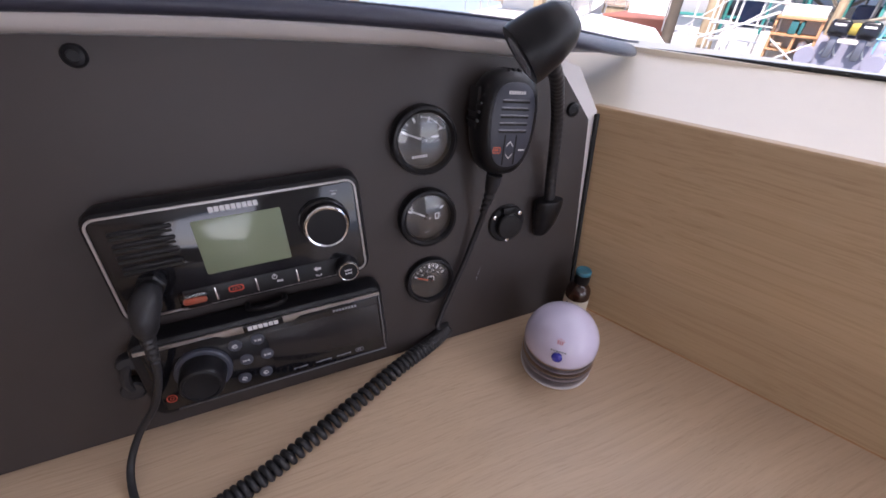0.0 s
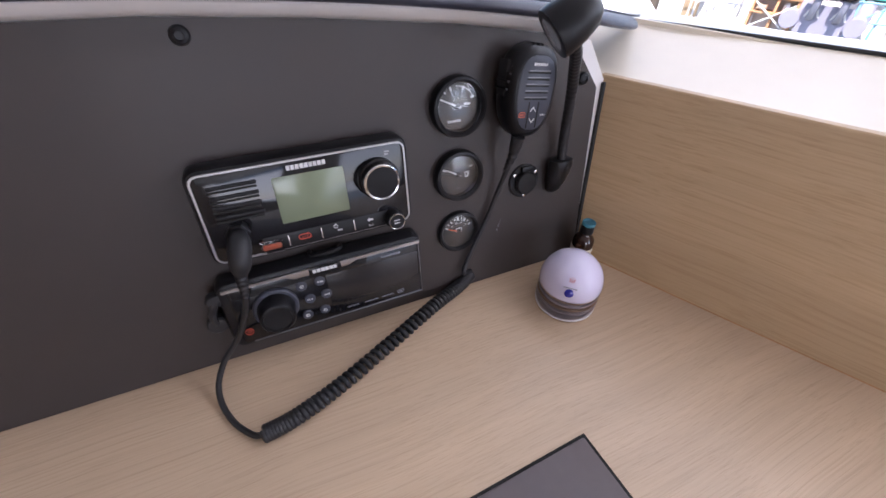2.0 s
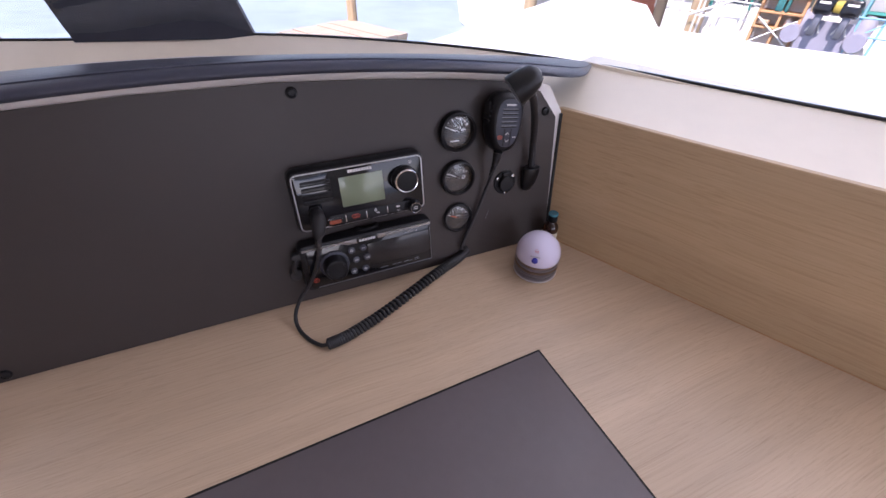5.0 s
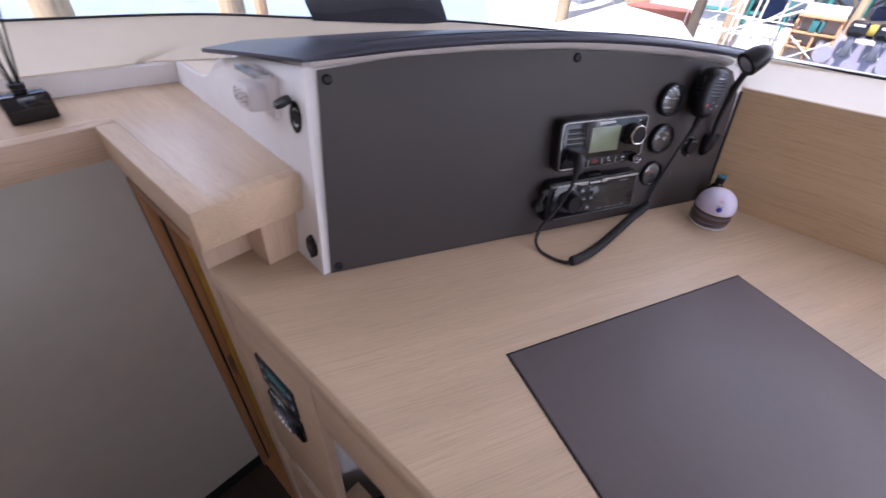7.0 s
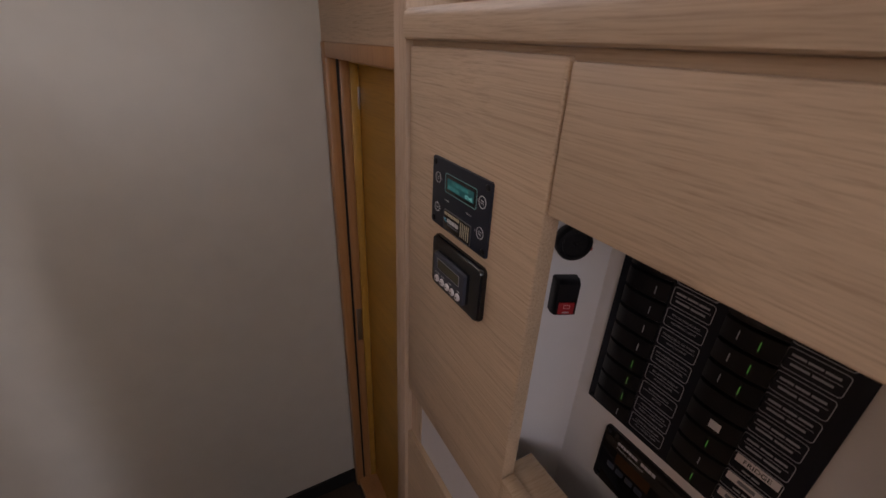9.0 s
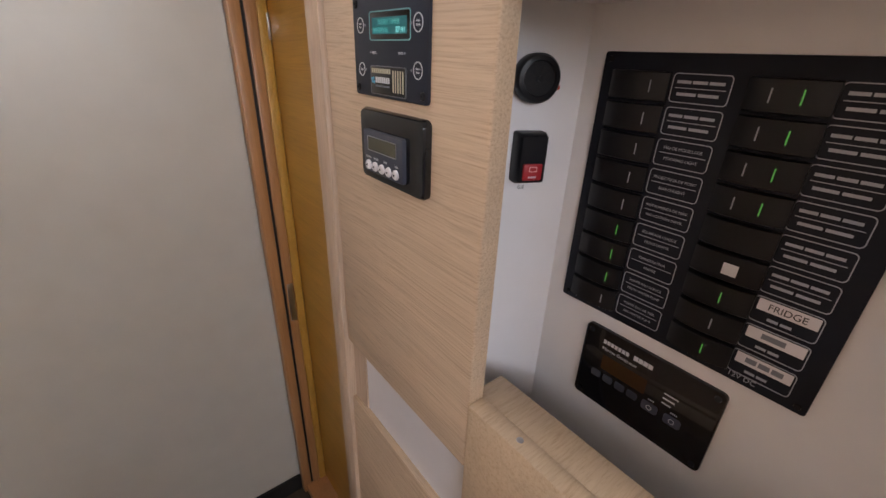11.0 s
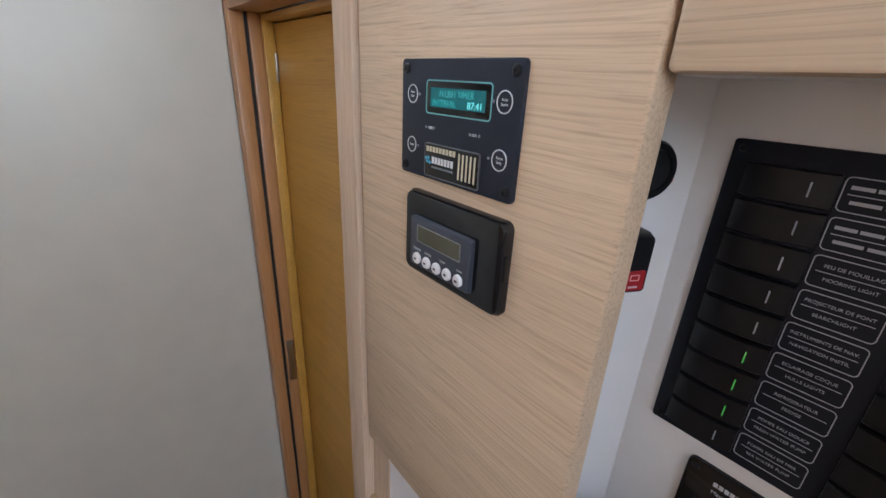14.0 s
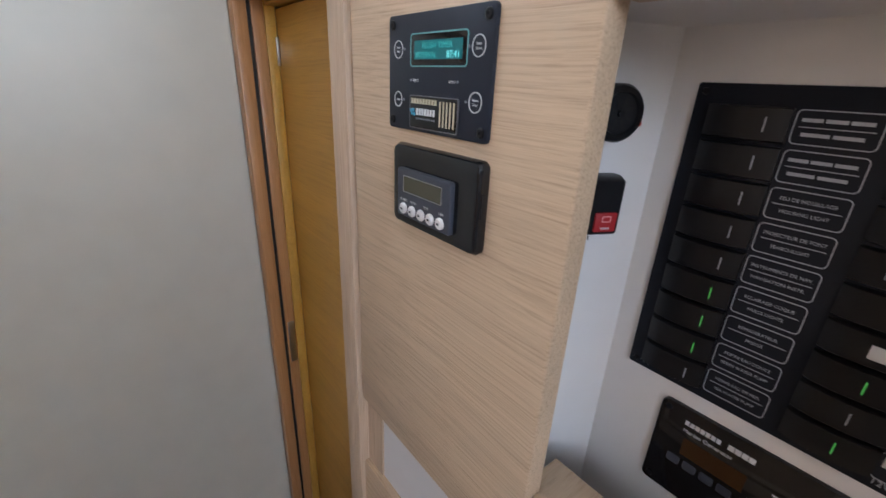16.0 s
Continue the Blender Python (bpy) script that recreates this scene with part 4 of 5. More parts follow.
sock = thing("power_socket", on(DASH, 0.755, 0.132), "round black power socket with a hinged cap", "socket")
lathe(bm := B(), [(0.0208, 0), (0.0208, 0.002), (0.0195, 0.003), (0.0, 0.003)], 40)
part("flange", bm, BLACK, sock)
lathe(bm := B(), [(0.0140, 0.003), (0.0140, 0.0075), (0.0125, 0.0090), (0.0, 0.0095)], 36, 0.0005, -0.0015)
part("cap", bm, BLACK, sock)
part("cap_hinge", box(B(), -0.0065, 0.0085, 0.0125, 0.0195, 0.002, 0.0075, 0.0012), BLACK, sock)
for x, y in ((-0.0145, 0.0095), (0.0148, 0.0095), (0.0, -0.0182)):
    lathe(bm := B(), [(0.0024, 0.003), (0.0022, 0.0038), (0.0008, 0.0040), (0.0007, 0.0034), (0.0, 0.0034)], 16, x, y)
    part("screw", bm, CHROME, sock, "bright steel screw")

lamp = thing("gooseneck_chart_lamp", on(DASH, 0.799, 0.13), "black flexible gooseneck chart lamp, switched off", "lamp")
rings(bm := B(), [[(w * math.cos(2 * math.pi * k / 28) + cx, y + 0.0 * k, zc + zr * math.sin(2 * math.pi * k / 28)) for k in range(28)] for y, w, cx, zc, zr in ((-0.0195, 0.0045, -0.003, 0.004, 0.004), (-0.016, 0.0085, -0.003, 0.006, 0.006), (-0.006, 0.0125, -0.0015, 0.008, 0.008), (0.008, 0.0150, 0.0, 0.010, 0.010), (0.020, 0.0160, 0.0005, 0.0115, 0.0115), (0.0235, 0.0150, 0.0005, 0.0115, 0.0108), (0.0245, 0.009, 0.0005, 0.0115, 0.007))])
part("base", bm, BLACK, lamp, "tapered black base", 50)
stem = curve([(0.001, 0.022, 0.0115), (-0.001, 0.05, 0.014), (-0.005, 0.08, 0.021), (-0.014, 0.11, 0.033), (-0.027, 0.132, 0.048), (-0.042, 0.149, 0.065), (-0.068, 0.170, 0.088)], 120)
tube(bm := B(), stem, [0.0056 + 0.0003 * math.sin(k * 1.57) for k in range(120)], 14)
part("flexible_stem", bm, RUBBER, lamp, "ribbed flexible stem", 60)
head = part("head", lathe(B(), [(0.002, -0.026), (0.011, -0.0235), (0.0175, -0.016), (0.0215, -0.003), (0.0232, 0.012), (0.0228, 0.0165), (0.0205, 0.0170)], 36), BLACK, lamp, "black bell-shaped lamp head", 50)
eye_axis = Vector((-0.78, -0.54, -0.27)).normalized()
head.matrix_local = Matrix.Translation((-0.084, 0.177, 0.103)) @ eye_axis.to_track_quat("Z", "Y").to_matrix().to_4x4() @ Matrix.Diagonal((0.88, 0.88, 0.95, 1))
ob = part("lens", lathe(B(), [(0.0204, 0.0160), (0.0204, 0.0168), (0.0, 0.0176)], 32), material("pale_lens", (0.30, 0.31, 0.33), 0.15, vary=0.25, scale=900, bump=0.5, bump_scale=900), head, "pale prismatic lens")

# ---- loose things on the worktop ----
dif = thing("scent_diffuser", Matrix.Translation((0.487, 0.782, 1.0)) @ pose(0, 0, 0, 0, 0, 20), "white domed scent diffuser with a smoked lower band", "diffuser")
RD, ZD = 0.0372, 0.0415
PINK_INK = material("faded_pink_ink", (0.55, 0.24, 0.30), 0.5)


def dome(t0, t1, n, r=RD):
    return [(r * math.cos(radians(t0 + (t1 - t0) * k / n)), ZD + r * math.sin(radians(t0 + (t1 - t0) * k / n))) for k in range(n + 1)]


lathe(bm := B(), [(RD * 0.95, ZD - 0.006), *dome(-8, 90, 20)], 48)
part("dome", bm, LILAC, dif, "lilac-white plastic dome", 60)
lathe(bm := B(), [(0.0350, 0.0050), (0.0366, 0.0095), (0.0376, 0.0180), (0.0374, 0.0270), (0.0362, ZD - 0.0055)], 48)
part("band", bm, clear("smoked_clear_plastic", (0.42, 0.39, 0.46), 0.06), dif, "smoked clear band", 60)
lathe(bm := B(), [(0.030, 0.0), (0.0340, 0.0008), (0.0364, 0.0032), (0.0370, 0.0056), (0.034, 0.0062), (0.0, 0.0062)], 48)
part("foot", bm, WHITE_PLASTIC, dif, "white foot")
for k in range(4):
    lathe(bm := B(), [(0.024, 0.0100 + 0.0055 * k), (0.0275, 0.0108 + 0.0055 * k), (0.0275, 0.0128 + 0.0055 * k), (0.024, 0.0136 + 0.0055 * k)], 40)
    part("inner_ring", bm, PINE if k % 2 else WHITE_PLASTIC, dif)
lathe(bm := B(), [(0.0052, 0.0), (0.0052, 0.0016), (0.0040, 0.0026), (0.0, 0.0030)], 24)
ob = part("button", bm, material("blue_button", (0.03, 0.03, 0.32), 0.1, coat=0.5), dif, "dark blue glossy button")


def on_dome(lat, lon):
    n = Vector((math.cos(radians(lat)) * math.sin(radians(lon)), -math.cos(radians(lat)) * math.cos(radians(lon)), math.sin(radians(lat))))
    p = Vector((0, 0, ZD)) + n * RD
    x = Vector((0, 0, 1)).cross(n).normalized()
    return Matrix.Translation(p - n * 0.0008) @ Matrix((x, n.cross(x), n)).transposed().to_4x4()


ob.matrix_local = on_dome(14, -2)
for k in range(7):
    a = radians(20 + 23.3 * k)
    bm = B()
    box(bm, -0.00022, 0.00022, 0.0026, 0.0040, 0.0009, 0.0011)
    part("ray_mark", bm, PINK_INK, dif).matrix_local = on_dome(38, -2) @ pose(0, 0, 0, 0, 0, math.degrees(a) - 90)
for k in range(3):
    bm = B()
    box(bm, -0.0030 + 0.0021 * k, -0.0016 + 0.0021 * k, -0.0022, 0.0014, 0.0009, 0.0011)
    part("brand_mark", bm, PINK_INK, dif).matrix_local = on_dome(38, -2)
for k in range(6):
    bm = B()
    box(bm, -0.0075 + 0.0026 * k, -0.0056 + 0.0026 * k, -0.0006, 0.0006, 0.0009, 0.0011)
    part("marking", bm, GREY_INK, dif).matrix_local = on_dome(24, -2)

btl = thing("oil_bottle", Matrix.Translation((0.468, 0.862, 1.0)), "small brown glass oil bottle with a teal cap", "bottle")
lathe(bm := B(), [(0.0125, 0.0), (0.0140, 0.0012), (0.0140, 0.040), (0.0132, 0.045), (0.0095, 0.0505), (0.0072, 0.0525), (0.0072, 0.056)], 32)
part("glass", bm, material("brown_glass", (0.035, 0.012, 0.006), 0.08, coat=0.4), btl, "brown glass", 60)
lathe(bm := B(), [(0.01415, 0.010), (0.01425, 0.0105), (0.01425, 0.0335), (0.01415, 0.034)], 32)
part("label", bm, material("cream_paper_label", (0.68, 0.62, 0.50), 0.6, vary=0.06, scale=300), btl, "cream paper label")
for k, c in enumerate((GREYBLUE, ORANGE, GREY_INK)):
    box(bm := B(), -0.006 + 0.0045 * k, -0.0025 + 0.0045 * k, -0.01445, -0.0140, 0.024, 0.030)
    part("label_mark", bm, c, btl)
bm = lathe(B(), [(0.0085, 0.0555), (0.0088, 0.057), (0.0088, 0.068)], 40)
part("cap", bm, BLACK, btl, "black ribbed cap")
lathe(bm := B(), [(0.0088, 0.0680), (0.0088, 0.0712), (0.0078, 0.0722), (0.0058, 0.0722), (0.0055, 0.0712), (0.0, 0.0712)], 36)
part("cap_top", bm, material("teal_plastic", (0.05, 0.22, 0.30), 0.35), btl, "teal cap top")
# ---- sockets on the console flank ----
out = thing("multi_socket_adapter", on(FLANK, -0.096, 1.250), "white mains outlet with a plugged-in three-way adapter", "adapter")
part("outlet_plate", slab(B(), 0.074, 0.064, 0.006, 0.0, 0.008, 0.003, 0.012, 0.004), WHITE_PLASTIC, out, "white outlet plate")
ob = part("splash_lid", slab(B(), 0.064, 0.006, 0.002, 0.006, 0.034, 0.001, 0.016, 0.034), clear("frosted_lid", (0.97, 0.98, 1.0), 0.15), out, "raised clear splash lid")
part("adapter_body", slab(B(), 0.054, 0.040, 0.012, 0.008, 0.036, 0.008, 0.0, -0.004), WHITE_PLASTIC, out, "rounded white adapter")
for k in range(3):
    x = -0.017 + 0.017 * k
    frame_ring(bm := B(), 0.0125, 0.020, 0.005, 0.0008, 0.0355, 0.0363, x, -0.004)
    part("socket_ring", bm, GREY_INK, out)
    lathe(bm := B(), [(0.0016, 0.0358), (0.0016, 0.0362)], 12, x, 0.000), lathe(bm, [(0.0016, 0.0358), (0.0016, 0.0362)], 12, x, -0.008)
    part("socket_hole", bm, SHADOW, out)
s12 = thing("lighter_socket", on(FLANK, 0.002, 1.241), "black round lighter socket with its flap open", "socket")
lathe(bm := B(), [(0.0165, 0), (0.0165, 0.002), (0.015, 0.003), (0.0115, 0.003), (0.0105, 0.001), (0.0, 0.0008)], 36, 0, 0, 1.0, 1.35)
part("flange", bm, BLACK, s12)
lathe(bm := B(), [(0.0100, 0.0012), (0.0100, 0.0016), (0.0, 0.0016)], 32)
part("barrel", bm, SHADOW, s12)
slab(bm := B(), 0.025, 0.026, 0.011, -0.002, 0.004, 0.0015)
part("flap", bm, BLACK, s12, "open rubber flap").matrix_local = pose(-0.006, 0.020, 0.016, -62, -14, 0)
tube(bm := B(), [(-0.007, 0.017, 0.003), (0.0, 0.0185, 0.0055), (0.007, 0.017, 0.003)], 0.003, 8)
part("flap_hinge", bm, BLACK, s12)
usb = thing("round_flush_socket", on(FLANK, 0.033, 1.038), "round black flush socket low on the console flank", "socket")
lathe(bm := B(), [(0.0175, 0), (0.0175, 0.003), (0.0160, 0.0045), (0.0, 0.0045)], 36, 0, 0, 0.95, 1.1)
part("flange", bm, BLACK, usb)
lathe(bm := B(), [(0.0120, 0.0045), (0.0118, 0.0058), (0.0, 0.0062)], 32)
part("cap", bm, RUBBER, usb)
for a in (90, -90):
    box(bm := B(), -0.003, 0.003, -0.0022, 0.0022, 0.0, 0.005, 0.001)
    part("lug", bm, BLACK, usb).matrix_local = pose(0, math.copysign(0.0195, a), 0)
for k in range(3):
    bars(GREY_INK, usb, -0.006, -0.004 + 0.0035 * k, 0.012, 0.0016, 0.0063, 3)

reed = thing("reed_diffuser", Matrix.Translation((-0.470, -0.080, 1.1545)) @ pose(0, 0, 0, 0, 0, 93), "black square reed diffuser bottle on the shelf", "diffuser")
part("bottle", box(B(), -0.034, 0.034, -0.022, 0.022, 0.0, 0.046, 0.004, 3), GLOSS, reed, "glossy black square bottle")
lathe(bm := B(), [(0.010, 0.045), (0.010, 0.052), (0.0115, 0.053), (0.0115, 0.060), (0.0085, 0.061), (0.0, 0.059)], 28)
part("collar", bm, BLACK, reed)
for k in range(6):
    a = k * 1.05
    tube(bm := B(), [(0.004 * math.cos(a), 0.004 * math.sin(a), 0.05), (0.034 * math.cos(a) + 0.006, 0.03 * math.sin(a), 0.215)], 0.0015, 6)
    part("reed", bm, BLACK, reed, "thin black reed")
bars(GREY_INK, reed, -0.008, -0.0222, 0.016, 0.001, 0.03, 1)
# ---- control panels on the cabinet ----
wm = thing("watermaker_control_panel", on(FRONT, 0.060, 0.8090) @ Matrix.Diagonal((0.955, 1.0, 1.0, 1)), "slate-blue watermaker panel with a lit teal display", "control panel")
part("plate", slab(B(), 0.124, 0.082, 0.0035, 0.0, 0.003, 0.0006), SLATE, wm)
for x, y in ((-0.0555, 0.0345), (0.0555, 0.0345), (-0.0555, -0.0345), (0.0555, -0.0345)):
    lathe(bm := B(), [(0.0036, 0.0028), (0.0036, 0.0036), (0.0028, 0.0042), (0.0012, 0.0042), (0.0010, 0.0034), (0.0, 0.0034)], 20, x, y)
    part("screw", bm, BLACK, wm, "black cross-head screw")
TEAL_INK = material("teal_ink", (0.16, 0.42, 0.42), 0.5)
part("display_ring", frame_ring(B(), 0.068, 0.0225, 0.003, 0.0009, 0.0028, 0.0033, 0.0035, 0.0165), TEAL_INK, wm, "thin teal outline")
part("display_window", slab(B(), 0.0655, 0.020, 0.002, 0.0029, 0.0032, 0.0001, 0.0035, 0.0165), GLOSS, wm)
part("display", slab(B(), 0.057, 0.0125, 0.0005, 0.0030, 0.0034, 0.0, 0.0035, 0.0165), glowing("teal_backlight", (0.0, 0.20, 0.21), 0.07, (0.01, 0.05, 0.05)), wm, "lit dark teal display")
TEAL_GLOW = glowing("teal_characters", (0.08, 0.65, 0.60), 0.11)
words("FLUSH TIMER", 0.0042, TEAL_GLOW, wm, 0.0035, 0.0172, 0.0036, stretch=1.05)
words("INTERVAL", 0.0042, TEAL_GLOW, wm, -0.0225, 0.0112, 0.0036, align="LEFT", stretch=1.0)
words("87:41", 0.0044, glowing("bright_teal_characters", (0.25, 0.95, 0.90), 0.19), wm, 0.0300, 0.0112, 0.0036, align="RIGHT", stretch=1.1)
for x, y, r, t in ((-0.0475, 0.0175, 0.0064, ("Auto", "Run")), (0.0480, 0.0175, 0.0066, ("Auto", "Store")), (-0.0475, -0.0185, 0.0058, ("Stop",)), (0.0480, -0.0160, 0.0066, ("Alarm", "Stop"))):
    part("key_ring", frame_ring(B(), 2 * r, 2 * r, r - 0.0001, 0.0007, 0.0028, 0.0034, x, y, 10), WHITE_INK, wm, "white key outline")
    for k, w in enumerate(t):
        words(w, 0.0019, WHITE_INK, wm, x, y - 0.0008 + (0.0013 - 0.0027 * k if len(t) > 1 else 0), 0.0032)
for x, y, lit in ((-0.0385, 0.0175, 0), (0.0385, 0.0175, 1), (-0.0390, -0.0185, 0), (0.0385, -0.0160, 0), (-0.0290, -0.0040, 0), (0.0285, -0.0040, 0)):
    lathe(bm := B(), [(0.0010, 0.0029), (0.0009, 0.0036), (0.0, 0.0038)], 14, x, y)
    part("indicator", bm, GREY_INK, wm)
words("REJECT", 0.0018, WHITE_INK, wm, -0.0265, -0.0049, 0.0032, align="LEFT"), words("GOOD", 0.0018, WHITE_INK, wm, 0.0262, -0.0049, 0.0032, align="RIGHT")
part("nameplate", slab(B(), 0.060, 0.0235, 0.002, 0.0028, 0.0042, 0.0006, 0.0015, -0.0265), GLOSS, wm, "black nameplate with a silver rim")
part("nameplate_rim", frame_ring(B(), 0.0605, 0.024, 0.002, 0.0007, 0.0028, 0.0044, 0.0015, -0.0265), DARKMETAL, wm)
GOLD = material("pale_gold_ink", (0.52, 0.46, 0.33), 0.4)
bars(GOLD, wm, -0.0265, -0.0205, 0.0345, 0.0038, 0.0043, 9, "model_mark", 0.22)
bars(WHITE_INK, wm, -0.0195, -0.0285, 0.0255, 0.0048, 0.0043, 7, "brand_mark", 0.22)
bars(GREY_INK, wm, -0.0195, -0.0318, 0.0255, 0.0014, 0.0043, 10, "marking", 0.4)
for dx, dy in ((0, 0.0014), (-0.0016, -0.0012), (0.0016, -0.0016), (-0.0030, 0.0010)):
    lathe(bm := B(), [(0.0013, 0.0043), (0.0013, 0.0045)], 14, -0.0235 + dx, -0.0265 + dy)
    part("brand_dot", bm, material("sky_blue_ink", (0.10, 0.42, 0.62), 0.5), wm)
for k, w in enumerate((0.0018, 0.0018, 0.0018, 0.0018, 0.0018)):
    bars(GOLD, wm, 0.0105 + 0.0040 * k, -0.0350, w, 0.0175, 0.0043, 1, "model_mark")

th = thing("climate_control", on(FRONT, 0.0685, 0.7237), "glossy black air-conditioning control with five white buttons", "thermostat")
rings(bm := B(), [[(x, y, z) for x, y in rrect(w, h, r, 6)] for w, h, r, z in ((0.107, 0.067, 0.006, 0.0), (0.108, 0.068, 0.007, 0.004), (0.104, 0.064, 0.006, 0.0080), (0.096, 0.059, 0.005, 0.0088), (0.080, 0.048, 0.003, 0.0084))])
part("frame", bm, GLOSS, th, "glossy black frame")
part("controller", slab(B(), 0.069, 0.040, 0.0025, 0.007, 0.0125, 0.0015, -0.006, -0.0045), GREYBLUE, th, "grey-blue controller")
part("display_rim", frame_ring(B(), 0.050, 0.0135, 0.0008, 0.0006, 0.0123, 0.0130, -0.006, 0.0035), SATIN, th)
part("display", slab(B(), 0.0485, 0.012, 0.0004, 0.0122, 0.0128, 0.0, -0.006, 0.0035), material("olive_lcd", (0.085, 0.082, 0.055), 0.15), th, "blank olive display")
for k in range(5):
    lathe(bm := B(), [(0.0046, 0.0120), (0.0046, 0.0136), (0.0036, 0.0148), (0.0, 0.0152)], 24, -0.0300 + 0.0121 * k, -0.0172)
    key = part("button", bm, WHITE_PLASTIC, th, "white push button")
    bars(BLACK, key, -0.0312 + 0.0121 * k, -0.0180, 0.0024, 0.0016, 0.0151, 1, "symbol")
for x, t in ((-0.0305, "POWER"), (-0.0170, "MODE"), (0.0000, "TEMP"), (0.0190, "FAN")):
    words(t, 0.0020, WHITE_INK, th, x, -0.0108, 0.0126)
part("side_tab", box(B(), 0.050, 0.0548, -0.006, 0.012, 0.001, 0.0065, 0.001), GLOSS, th)

horn = thing("buzzer", on(SIDE, 0.058, 0.7905) @ Matrix.Diagonal((0.74, 0.74, 0.60, 1)), "round black buzzer on the niche wall", "buzzer")
lathe(bm := B(), [(0.0245, 0.0), (0.0255, 0.003), (0.0255, 0.020), (0.0235, 0.0235), (0.0185, 0.0245), (0.0175, 0.0225), (0.0, 0.0225)], 40)
part("case", bm, BLACK, horn)
for k in range(8):
    a = radians(45 * k + 22)
    bm = B()
    slab(bm, 0.0028, 0.0095, 0.001, 0.0222, 0.0228, 0.0)
    part("sound_slot", bm, SHADOW, horn).matrix_local = pose(0.0098 * math.cos(a), 0.0098 * math.sin(a), 0, 0, 0, math.degrees(a) - 90)
lathe(bm := B(), [(0.0030, 0.0223), (0.0026, 0.0250), (0.0, 0.0255)], 18)
part("centre", bm, BLACK, horn)
box(bm := B(), 0.0225, 0.0275, -0.011, -0.006, 0.012, 0.018, 0.001)
part("red_tab", bm, RED_INK, horn, "tiny red tab")

sw = thing("rocker_switch_box", on(SIDE, 0.060, 0.7265) @ Matrix.Diagonal((0.76, 0.76, 0.70, 1)), "small black switch box with a red rocker", "switch")
rings(bm := B(), [[(x, y, z) for x, y in rrect(w, h, 0.003)] for w, h, z in ((0.036, 0.058, 0.0), (0.036, 0.058, 0.012), (0.032, 0.053, 0.022), (0.029, 0.050, 0.0235))])
part("case", bm, BLACK, sw)
box(bm := B(), -0.0115, 0.0115, -0.023, -0.004, 0.0225, 0.0265, 0.0015)
rock = part("rocker", bm, glowing("red_rocker_lit", (0.55, 0.02, 0.03), 0.012, (0.30, 0.010, 0.014)), sw, "glowing red rocker")
part("rocker_mark", frame_ring(B(), 0.0095, 0.0060, 0.0008, 0.0009, 0.0264, 0.0268, 0.0, -0.010), material("pale_pink_ink", (0.7, 0.35, 0.35), 0.5), sw)
bars(WHITE_INK, sw, -0.005, -0.0200, 0.010, 0.0020, 0.0266, 4)
words("G.E", 0.0042, SHADOW, sw, -0.002, -0.0395, 0.0004, "wall_lettering")

bp = thing("breaker_panel", on(BACKWALL, 0.2895, 0.702), "slate electrical panel with two columns of breakers", "breaker panel")
part("plate", slab(B(), 0.199, 0.2205, 0.002, 0.0, 0.003, 0.0006), BREAKER_PLATE, bp)
for x, y in ((-0.094, 0.105), (0.094, 0.105), (-0.094, -0.105), (0.094, -0.105)):
    lathe(bm := B(), [(0.0024, 0.003), (0.0020, 0.0040), (0.0, 0.0041)], 16, x, y)
    part("screw", bm, BLACK, bp)
GREEN = glowing("green_indicator", (0.16, 0.75, 0.12), 0.06)
PITCH, ROW0 = 0.02256, 0.0878
LEFT = [("FEUX DE NAVIGATION", "NAVIGATION LIGHTS"), None, ("FEU DE MOUILLAGE", "MOORING LIGHT"), ("PROJECTEUR DE PONT", "SEARCHLIGHT"), ("INSTRUMENTS DE NAV.", "NAVIGATION INSTR."), ("ECLAIRAGE COQUE", "HULLS LIGHTS"), ("REFRIGERATEUR", "FRIDGE"), ("POMPE EAU DOUCE", "FRESH WATER PUMP"), ("POMPE EAU DE MER", "SEA WATER PUMP")]
LEFT[0] = None
INK = material("label_ink", (0.40, 0.42, 0.48), 0.5)
rocker_loop = []
bm = B()
for x, z in ((-0.0225, 0.003), (-0.0225, 0.0062), (-0.018, 0.0088), (-0.010, 0.0102), (0.0, 0.0104), (0.010, 0.0096), (0.018, 0.0078), (0.0225, 0.0058), (0.0225, 0.003)):
    rocker_loop.append((x, z))
rings(bm, [[(x, y, z if z < 0.004 else z - d) for x, z in rocker_loop] for y, d in ((-0.0100, 0.0012), (-0.0092, 0.0), (0.0092, 0.0), (0.0100, 0.0012))])
rocker_mesh = mesh_of("breaker", bm, BLACK)


def breaker(x, y, marks):
    """A breaker rocker with its small marks: (offset, material)."""
    ob = new("breaker", rocker_mesh)
    ob.parent = bp
    ob.matrix_local = pose(x, y, 0)
    for dx, m in marks:
        bars(m, ob, dx - 0.00045, -0.0042, 0.0009, 0.0085, 0.0102 if abs(dx) < 0.012 else 0.0094, 1, "indicator_line")
    return ob


